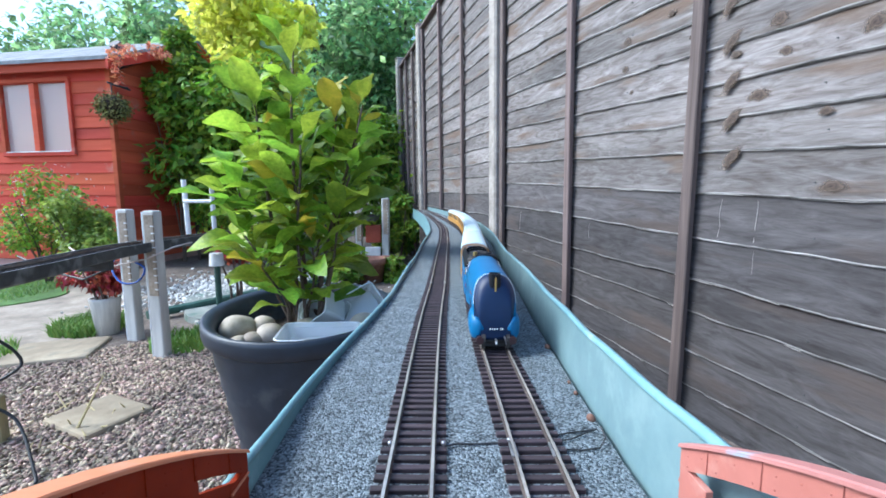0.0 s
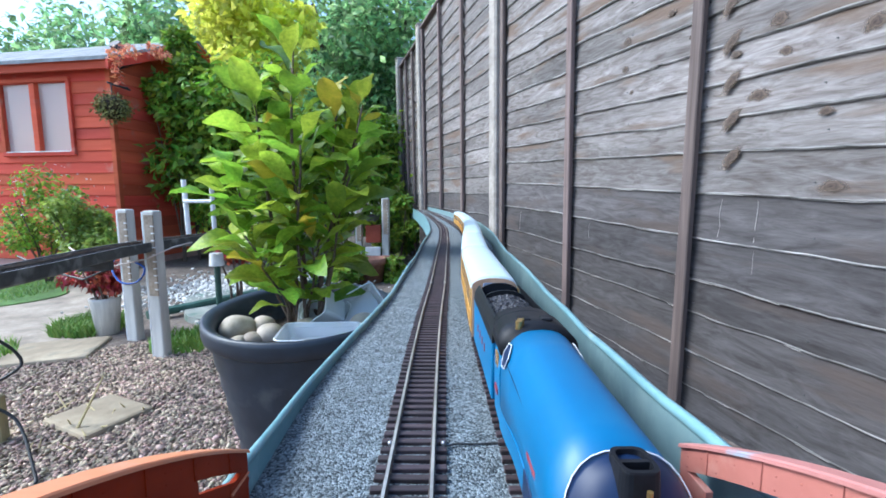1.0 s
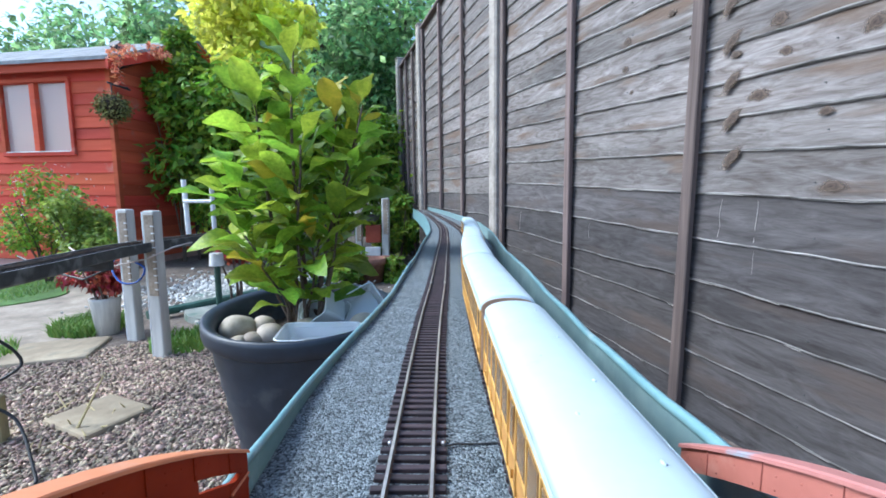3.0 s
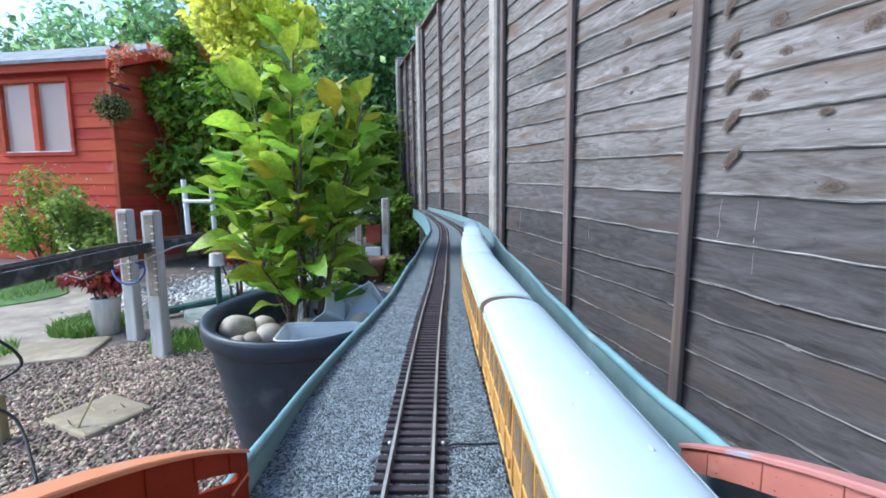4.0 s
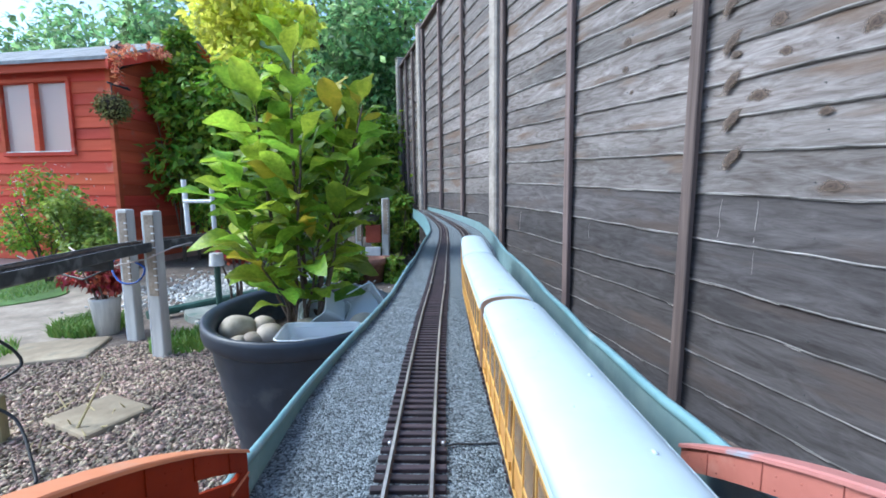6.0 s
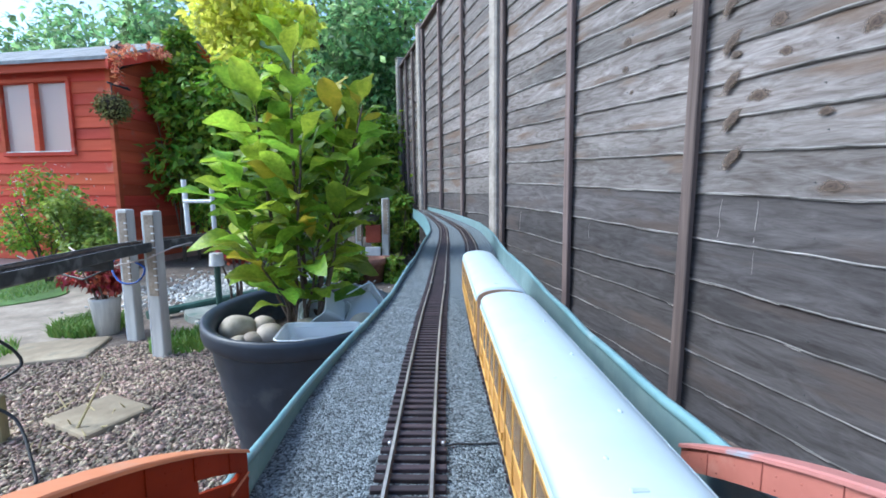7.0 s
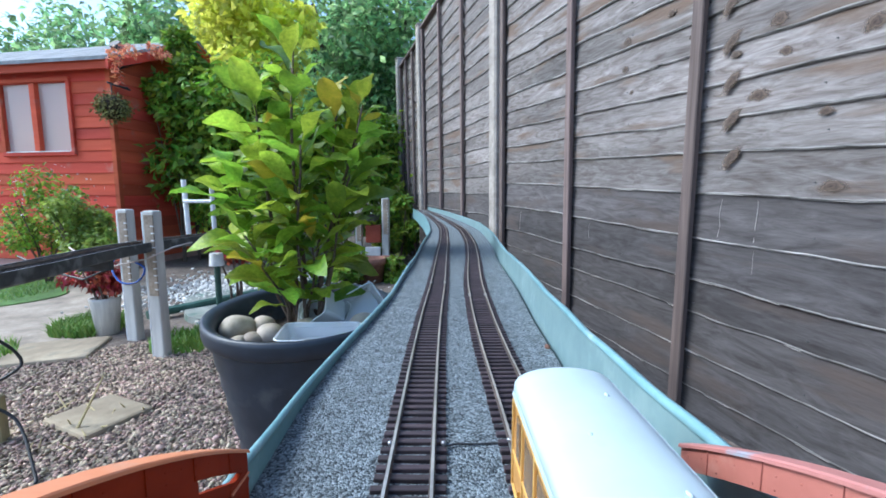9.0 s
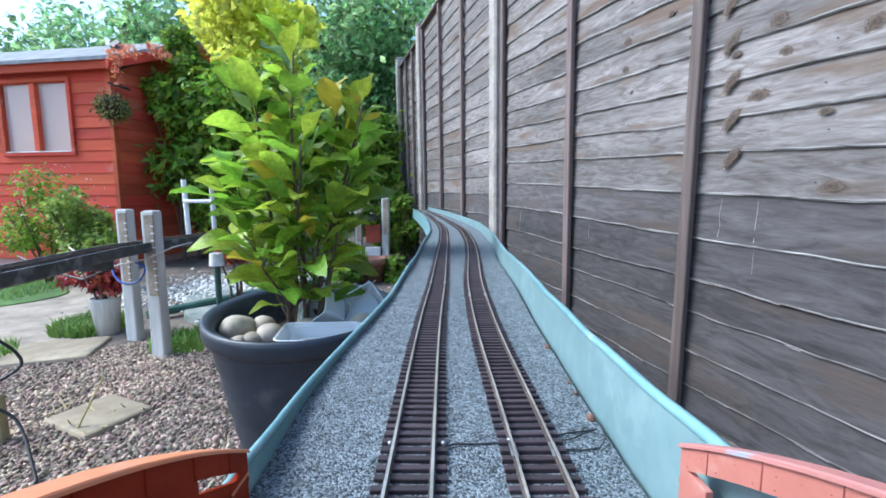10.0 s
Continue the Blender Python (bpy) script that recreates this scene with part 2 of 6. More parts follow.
M["terracotta"] = mat("terracotta", (0.22, 0.10, 0.07), (0.32, 0.16, 0.11), 40, 0.8, bump=0.2)
M["greenplastic"] = mat("greenplastic", (0.03, 0.08, 0.06), (0.06, 0.13, 0.10), 30, 0.5, bump=0.1)
M["pondcover"] = mat("pondcover", (0.18, 0.20, 0.18), (0.34, 0.36, 0.33), 12, 0.45, bump=0.3, depth=0.004, dirt=(0.12, 0.19, 0.16), dirt_scale=7, dirt_at=0.55)
M["cable_blue"] = mat("cable_blue", (0.02, 0.09, 0.42), (0.03, 0.11, 0.5), 100, 0.4, bump=0)
M["cable_black"] = mat("cable_black", (0.012, 0.012, 0.014), (0.025, 0.025, 0.028), 100, 0.5, bump=0)
M["cable_pale"] = mat("cable_pale", (0.5, 0.42, 0.38), (0.6, 0.5, 0.46), 100, 0.5, bump=0)
M["yellow"] = mat("yellow", (0.70, 0.58, 0.12), (0.78, 0.66, 0.2), 60, 0.5, bump=0)
M["clay"] = mat("clay", (0.16, 0.08, 0.055), (0.26, 0.14, 0.10), 200, 0.8, bump=0.3, depth=0.001)
M["straw"] = mat("straw", (0.42, 0.34, 0.16), (0.55, 0.46, 0.25), 60, 0.8, bump=0)
M["stake"] = mat("stake", (0.30, 0.26, 0.14), (0.42, 0.38, 0.22), 30, 0.8, bump=0.3, depth=0.002, stretch=(2, 2, 0.3))


def knot_material():
    """A branch knot: dark heart and brown rings that fade into the board round it."""
    m = bpy.data.materials.new("knot_rings")
    m.use_nodes = True
    N, L = m.node_tree.nodes, m.node_tree.links
    bs = N["Principled BSDF"]
    bs.inputs["Roughness"].default_value = 0.85
    tc, mp = N.new("ShaderNodeTexCoord"), N.new("ShaderNodeMapping")
    mp.inputs["Scale"].default_value = (0, 1 / 0.017, 1 / 0.010)
    L.new(tc.outputs["Object"], mp.inputs["Vector"])
    nz = N.new("ShaderNodeTexNoise")
    nz.inputs["Scale"].default_value = 2.2
    L.new(mp.outputs[0], nz.inputs["Vector"])
    ln, ad = N.new("ShaderNodeVectorMath"), N.new("ShaderNodeMath")
    ln.operation = "LENGTH"
    L.new(mp.outputs[0], ln.inputs[0])
    ad.operation, ad.inputs[2].default_value = "MULTIPLY_ADD", -0.30
    ad.inputs[1].default_value = 0.75
    L.new(nz.outputs["Fac"], ad.inputs[0])
    sm = N.new("ShaderNodeMath")
    L.new(ln.outputs["Value"], sm.inputs[0]), L.new(ad.outputs[0], sm.inputs[1])
    ramp = N.new("ShaderNodeValToRGB")
    e = ramp.color_ramp.elements
    e[0].position, e[0].color = 0.12, (0.030, 0.020, 0.015, 1)
    e[1].position, e[1].color = 0.85, (0.17, 0.125, 0.095, 1)
    for pos, c in ((0.30, (0.075, 0.05, 0.038, 1)), (0.40, (0.04, 0.028, 0.022, 1)), (0.55, (0.11, 0.080, 0.060, 1)), (0.64, (0.085, 0.064, 0.052, 1))):
        el = e.new(pos)
        el.color = c
    L.new(sm.outputs[0], ramp.inputs[0]), L.new(ramp.outputs[0], bs.inputs["Base Color"])
    fade = N.new("ShaderNodeMapRange")
    fade.inputs[1].default_value, fade.inputs[2].default_value, fade.inputs[3].default_value, fade.inputs[4].default_value = 0.55, 1.0, 1.0, 0.0
    L.new(sm.outputs[0], fade.inputs[0])
    tr, mx = N.new("ShaderNodeBsdfTransparent"), N.new("ShaderNodeMixShader")
    L.new(fade.outputs[0], mx.inputs[0]), L.new(tr.outputs[0], mx.inputs[1]), L.new(bs.outputs[0], mx.inputs[2])
    L.new(mx.outputs[0], N["Material Output"].inputs[0])
    return m


M["knot"] = knot_material()
M["plastic"] = clear("plastic", (0.84, 0.86, 0.88), 0.16, 0.60)
M["plastic_rim"] = clear("plastic_rim", (0.84, 0.86, 0.88), 0.2, 0.85)
# pinkish base colour stands in for the reflection on the shed's glass
M["pane"] = clear("pane", (0.85, 0.62, 0.56), 0.05, 0.50)


# ---- mesh helpers ----
def put(name, bm, material, parent=None, label="", m=None, smooth=False):
    me = bpy.data.meshes.new(name)
    bmesh.ops.recalc_face_normals(bm, faces=bm.faces)
    bm.to_mesh(me)
    bm.free()
    if smooth:
        me.polygons.foreach_set("use_smooth", [True] * len(me.polygons))
    me.materials.append(material)
    ob = new(name, me)
    if m is not None:
        ob.matrix_basis = m
    if parent:
        ob.parent = parent
    if label:
        ob["label"] = label
    return ob


def part(name, bm, material, parent, label="", m=None, smooth=False):
    return put(name, bm, material, parent, label, m, smooth)


def again(ob, m):
    """One more piece on the same mesh, under the same parent."""
    o = bpy.data.objects.new(ob.name.split(".")[0], ob.data)
    scene.collection.objects.link(o)
    o.parent, o.matrix_basis = ob.parent, m
    if "label" in ob:
        o["label"] = ob["label"]
    return o


def thing(name, label, category, m=None, group="", kind=""):
    ob = new(name)
    ob.empty_display_size = 0.02
    if m is not None:
        ob.matrix_basis = m
    return tagged(ob, label, category, group, kind)


def box(bm, c, s, m=None, bevel=0.0, seg=1):
    r = bmesh.ops.create_cube(bm, size=1.0, matrix=(m or Matrix()) @ Matrix.LocRotScale(c, None, s))
    if bevel:
        es = list({e for v in r["verts"] for e in v.link_edges})
        bmesh.ops.bevel(bm, geom=es, offset=bevel, segments=seg, affect="EDGES", profile=0.5)
    return bm


def cube(c, s, m=None, bevel=0.0, seg=1):
    return box(bmesh.new(), c, s, m, bevel, seg)


def tube(bm, pts, r, seg=6, r1=None):
    """A round bar through the points, tapering from r to r1."""
    pts = [Vector(p) for p in pts]
    rings, up = [], Vector((0.3, 0.2, 1)).normalized()
    for i, p in enumerate(pts):
        d = (pts[min(i + 1, len(pts) - 1)] - pts[max(i - 1, 0)]).normalized()
        a = d.cross(up if abs(d.dot(up)) < 0.95 else Vector((1, 0, 0))).normalized()
        b = d.cross(a)
        rad = r if r1 is None else r + (r1 - r) * i / (len(pts) - 1)
        rings.append([bm.verts.new(p + rad * (math.cos(2 * math.pi * k / seg) * a + math.sin(2 * math.pi * k / seg) * b)) for k in range(seg)])
    for u, v in zip(rings, rings[1:]):
        for k in range(seg):
            bm.faces.new((u[k], u[(k + 1) % seg], v[(k + 1) % seg], v[k]))
    bm.faces.new(rings[0]), bm.faces.new(list(reversed(rings[-1])))
    return bm


def lathe(prof, seg=32, bm=None):
    bm = bm or bmesh.new()
    rings = [[bm.verts.new((r * math.cos(2 * math.pi * k / seg), r * math.sin(2 * math.pi * k / seg), z)) for k in range(seg)] for r, z in prof]
    for u, v in zip(rings, rings[1:]):
        for k in range(seg):
            bm.faces.new((u[k], u[(k + 1) % seg], v[(k + 1) % seg], v[k]))
    return bm


def loft(rings, bm=None, cap=True):
    bm = bm or bmesh.new()
    rows = [[bm.verts.new(p) for p in ring] for ring in rings]
    for u, v in zip(rows, rows[1:]):
        for k in range(len(u)):
            n = (k + 1) % len(u)
            bm.faces.new((u[k], u[n], v[n], v[k]))
    if cap:
        bm.faces.new(rows[0]), bm.faces.new(list(reversed(rows[-1])))
    return bm


def spline(ctrl, step=0.01):
    """A smooth line (Catmull-Rom) through plan points, at even steps."""
    c = [Vector((x, y, 0)) for x, y in ctrl]
    c = [2 * c[0] - c[1]] + c + [2 * c[-1] - c[-2]]
    out = []
    for i in range(1, len(c) - 2):
        p0, p1, p2, p3 = c[i - 1:i + 3]
        l = (p2 - p1).length
        d1 = (p2 - p0) / max((p2 - p0).length, 1e-6) * l
        d2 = (p3 - p1) / max((p3 - p1).length, 1e-6) * l
        n = max(1, int(l / step))
        for k in range(n):
            t = k / n
            out.append((2 * t**3 - 3 * t**2 + 1) * p1 + (t**3 - 2 * t**2 + t) * d1 + (-2 * t**3 + 3 * t**2) * p2 + (t**3 - t**2) * d2)
    return out + [c[-2]]


class Line:
    """A track's centre line; u is the length along it, 0 where y is 0."""

    def __init__(self, ctrl, step=0.01):
        self.p = spline(ctrl, step)
        d = [0.0]
        for a, b in zip(self.p, self.p[1:]):
            d.append(d[-1] + (b - a).length)
        self.d = np.array(d)
        zero = np.interp(0.0, [q.y for q in self.p], d)
        self.d -= zero
        self.x, self.y = np.array([q.x for q in self.p]), np.array([q.y for q in self.p])

    def at(self, u):
        return Vector((float(np.interp(u, self.d, self.x)), float(np.interp(u, self.d, self.y)), 0))

    def way(self, u):
        return (self.at(u + 0.004) - self.at(u - 0.004)).normalized()


def sweep(pts, prof, bm=None, wave=None, drop=None):
    """A profile of (out to the right, up) drawn along plan points."""
    rings = []
    for i, p in enumerate(pts):
        d = (pts[min(i + 1, len(pts) - 1)] - pts[max(i - 1, 0)]).normalized()
        side = Vector((d.y, -d.x, 0))
        k = wave(p.y) if wave else 1.0
        e = drop(p.y) if drop else 0.0
        rings.append([p + side * a + Vector((0, 0, z if z < 0 else z * k + e)) for a, z in prof])
    return loft(rings, bm)


# ---- the railway board ----
LEFT = Line([(-0.0129, -2.9), (-0.0129, 0.0), (-0.0126, 0.19), (-0.0119, 0.30), (-0.0100, 0.40), (-0.0062, 0.53), (-0.002, 0.80), (0.003, 1.12), (-0.004, 1.57), (-0.070, 2.4), (-0.152, 3.2), (-0.218, 3.72)])
RIGHT = Line([(0.0392, -2.9), (0.0392, 0.0), (0.0382, 0.19), (0.0362, 0.30), (0.0364, 0.39), (0.0405, 0.54), (0.0555, 0.79), (0.0655, 1.05), (0.0600, 1.48), (-0.010, 2.29), (-0.100, 3.2), (-0.172, 3.72)])
EDGE_L = spline([(-0.0705, -2.9), (-0.0705, 0.0), (-0.0712, 0.146), (-0.0722, 0.180), (-0.0735, 0.207), (-0.0725, 0.25), (-0.0685, 0.305), (-0.0615, 0.375), (-0.0548, 0.466), (-0.0530, 0.563), (-0.0477, 0.715), (-0.0455, 0.986), (-0.0410, 1.40), (-0.100, 2.3), (-0.190, 3.15), (-0.258, 3.72)], 0.012)
EDGE_R = spline([(0.0745, -2.9), (0.0745, 0.0), (0.0746, 0.16), (0.0756, 0.235), (0.0778, 0.30), (0.0805, 0.38), (0.0875, 0.50), (0.0945, 0.73), (0.112, 1.01), (0.113, 1.50), (0.038, 2.36), (-0.058, 3.2), (-0.138, 3.72)], 0.012)


def railway_board():
    """The board: ballast bed between the two edgings, on a timber deck."""
    bm = bmesh.new()
    n = 330
    le, ri = Line([(p.x, p.y) for p in EDGE_L[::6]] + [(EDGE_L[-1].x, EDGE_L[-1].y)]), Line([(p.x, p.y) for p in EDGE_R[::6]] + [(EDGE_R[-1].x, EDGE_R[-1].y)])
    rows = []
    for i in range(n):
        f = i / (n - 1)
        a = le.at(le.d[0] + f * (le.d[-1] - le.d[0]))
        b = ri.at(ri.d[0] + f * (ri.d[-1] - ri.d[0]))
        row = []
        for k in range(9):
            p = a.lerp(b, k / 8)
            row.append(bm.verts.new((p.x, p.y, -0.0042 + 0.0008 * noise.noise(p * 40))))
        for z in (-0.06,):
            row.append(bm.verts.new((b.x, b.y, z)))
            row.insert(0, bm.verts.new((a.x, a.y, z)))
        rows.append(row)
    for u, v in zip(rows, rows[1:]):
        for k in range(len(u)):
            bm.faces.new((u[k], u[(k + 1) % len(u)], v[(k + 1) % len(u)], v[k]))
    bm.faces.new(rows[0]), bm.faces.new(rows[-1])
    bed = put("trackbed", bm, M["ballast"])
    tagged(bed, "grey granite ballast bed on a raised garden railway board", "track bed", kind="structure")
    return bed


def sag(y):
    h = float(np.interp(y, [0.0, 0.115, 0.147, 0.195, 0.26, 0.41, 0.575, 0.98, 1.4, 4.0], [1.0, 0.95, 0.885, 0.83, 0.81, 0.76, 0.66, 0.54, 0.52, 0.52]))
    return h * (1 + 0.05 * noise.noise(Vector((0, y * 7, 0))) + 0.05 * noise.noise(Vector((3, y * 19, 0))))


def edgings():
    right = thing("edging", "pale turquoise plastic edging strip with a rolled top lip", "edging", group="edging of the railway board")
    body = sweep(EDGE_R, [(0.0005, -0.06), (0.0045, 0.034), (0.0062, 0.034), (0.0025, -0.06)], wave=sag)
    part("sheet", body, M["teal"], right, smooth=False)
    lip = [(0.0045, 0.0325), (0.0040, 0.0345), (0.0046, 0.0362), (0.0062, 0.0368), (0.0080, 0.0358), (0.0084, 0.0338), (0.0078, 0.0322), (0.0062, 0.0318)]
    part("lip", sweep(EDGE_R, lip, wave=sag), M["teal_lip"], right, "rounded turquoise lip", smooth=True)
    left = thing("edging", "low turquoise plastic edging strip with a wavy top", "edging", group="edging of the railway board")

    def dip(y):
        return float(np.interp(y, [0.146, 0.18, 0.207, 0.25, 0.30, 1.6, 2.2], [0.001, -0.0025, -0.0048, -0.0062, -0.0072, -0.0072, -0.002])) + 0.0012 * noise.noise(Vector((9, y * 9, 0))) + 0.003 * math.exp(-((y - 0.65) / 0.05) ** 2)
    part("sheet", sweep(EDGE_L, [(-0.0004, -0.075), (-0.0004, 0.0065), (-0.0020, 0.0065), (-0.0020, -0.075)], drop=dip), M["teal_lip"], left)
    lip = [(0.0004, 0.0060), (0.0004, 0.0078), (-0.0006, 0.0090), (-0.0022, 0.0090), (-0.0032, 0.0078), (-0.0030, 0.0060)]
    part("lip", sweep(EDGE_L, lip, drop=dip), M["teal_lip"], left, "rounded turquoise lip", smooth=True)
    # small clips where the wall meets the bed
    for y, x, k in ((0.300, 0.0775, 1.0), (0.199, 0.0745, 1.05), (0.226, 0.0752, 0.6), (0.240, 0.0756, 0.5)):
        c = thing("clay_lump", "small brown clay lump wedged against the edging", "clay lump", pose(x - 0.002, y, -0.0045, 0, 0, 20 * k))
        bm = bmesh.new()
        bmesh.ops.create_icosphere(bm, subdivisions=2, radius=0.0021 * k)
        for v in bm.verts:
            v.co = v.co * (1 + 0.35 * noise.noise(v.co * 400)) + Vector((0, 0, 0.0016))
        part("lump", bm, M["clay"], c, smooth=True)


GAUGE = 0.0172


def track(line, name, label, joint):
    t = thing(name, label, "railway track", group="tracks on the board", kind="structure")
    sl = cube((0, 0, 0), (0.0285, 0.0030, 0.0022), bevel=0.0003)
    us = np.arange(0.085, 1.0, 0.00625)
    first = part("sleeper", sl, M["sleeper"], t, m=Matrix.Translation((0, 0, -9)))
    for i, u in enumerate(us):
        p, w = line.at(u), line.way(u)
        m = pose(p.x + random.uniform(-.0003, .0003), p.y, -0.0034, 0, 0, math.degrees(math.atan2(-w.x, w.y)) + random.uniform(-1, 1))
        if i == 0:
            first.matrix_basis = m
        else:
            again(first, m)
    chair = None
    for i, u in enumerate(us[:70]):
        p, w = line.at(u), line.way(u)
        for s in (-1, 1):
            side = Vector((w.y, -w.x, 0)) * s * GAUGE / 2
            m = pose(p.x + side.x, p.y + side.y, -0.0021, 0, 0, math.degrees(math.atan2(-w.x, w.y)))
            if chair is None:
                chair = part("chair", cube((0, 0, 0), (0.0024, 0.0017, 0.0006), bevel=0.0001), M["sleeper"], t, m=m)
            else:
                again(chair, m)
    verts, faces = [], []
    for u in list(np.arange(0.085 - 0.00625, -2.8, -0.00625)) + list(np.arange(us[-1] + 0.00625, 3.7, 0.00625)):
        p, w = line.at(u), line.way(u)
        s = Vector((w.y, -w.x, 0))
        b = len(verts)
        for z in (-0.0045, -0.0023):
            for a, c in ((-1, -1), (1, -1), (1, 1), (-1, 1)):
                q = p + s * a * 0.01425 + w * c * 0.0015
                verts.append((q.x, q.y, z))
        faces += [(b, b + 1, b + 5, b + 4), (b + 1, b + 2, b + 6, b + 5), (b + 2, b + 3, b + 7, b + 6), (b + 3, b, b + 4, b + 7), (b + 4, b + 5, b + 6, b + 7)]
    me = bpy.data.meshes.new("sleepers")
    me.from_pydata(verts, [], faces)
    me.materials.append(M["sleeper"])
    rest = new("sleepers", me)
    rest.parent = t
    tagged(rest, kind="stuff")
    pts = line.p
    for s in (-1, 1):
        g = s * GAUGE / 2
        rail = part("rail", sweep(pts, [(g - 0.0012, -0.0023), (g - 0.0012, -0.0019), (g - 0.0004, -0.0016), (g - 0.0004, -0.0007), (g - 0.0006, -0.0005), (g - 0.0006, 0), (g + 0.0006, 0), (g + 0.0006, -0.0005), (g + 0.0004, -0.0007), (g + 0.0004, -0.0016), (g + 0.0012, -0.0019), (g + 0.0012, -0.0023)]), M["railside"], t)
        # only the running surface is polished
        rail.data.materials.append(M["rail"])
        rail.data.polygons.foreach_set("material_index", [1 if i % 12 == 5 else 0 for i in range(len(rail.data.polygons))])
        for u in joint:
            p, w = line.at(u), line.way(u)
            side = Vector((w.y, -w.x, 0)) * g
            part("rail_joiner", cube((0, 0, 0), (0.0030, 0.010, 0.0014), bevel=0.0003), M["steel"], t, m=pose(p.x + side.x, p.y + side.y, -0.0014, 0, 0, math.degrees(math.atan2(-w.x, w.y))))


# ---- the fence ----
PHI = math.atan((555 - 784) / 760)
FD = 0.98
FDIR = Vector((math.sin(PHI), math.cos(PHI), 0))
FN = Vector((math.cos(PHI), -math.sin(PHI), 0))


def fence_pose(s, z=0.0, out=0.0):
    p = FN * (FD + out) + FDIR * s
    return Matrix.Translation((p.x, p.y, z)) @ Matrix.Rotation(-PHI, 4, "Z") @ Matrix.Rotation(radians(-0.8), 4, "Y")


GROUND = -0.5
# heights of the boards' lower edges at the middle of a panel; boards differ in width
LEVELS = [-0.500, -0.395, -0.300, -0.190, -0.103, 0.013, 0.131, 0.232, 0.313, 0.397, 0.482, 0.566, 0.650, 0.733, 0.818, 0.905, 0.990, 1.078, 1.163, 1.250, 1.338, 1.425]
HIGH = 0.1                           # from this height up the boards are paler and warmer
TILT = (0.0, 0.0, 0.052, 0.020, 0.0)  # how far each panel's boards have sagged towards their near end, per metre


def waney(seed, y):
    """How far a board's natural lower edge wanders."""
    return 0.0075 * noise.noise(Vector((seed * 7.1, y * 2.2, 0))) + 0.004 * noise.noise(Vector((seed * 3.7, y * 9, 2))) + 0.0018 * noise.noise(Vector((seed, y * 40, 7)))


def board_mesh(seed, length, tall):
    """One thin waney-edged lap board, running along y; its face looks to -x and leans out at the foot."""
    n = 90
    rings = []
    for i in range(n + 1):
        y = length * i / n
        a = waney(seed, y)
        b = 0.0016 * noise.noise(Vector((seed * 5.1, y * 5, 5)))
        lo, hi = a, tall + 0.016
        w = 0.0022 * noise.noise(Vector((seed * 2.3, y * 3.5, 9)))
        rings.append([(-0.0062 + b, y, lo), (-0.0100 + b, y, lo + 0.0036), (-0.0101 + b, y, lo + 0.0062), (-0.0092 + b + w, y, lo + 0.30 * tall), (-0.0055 + b - w, y, lo + 0.66 * tall), (-0.0012, y, hi), (0.0035, y, hi), (-0.0052 + b, y, lo + 0.001)])
    return loft(rings)


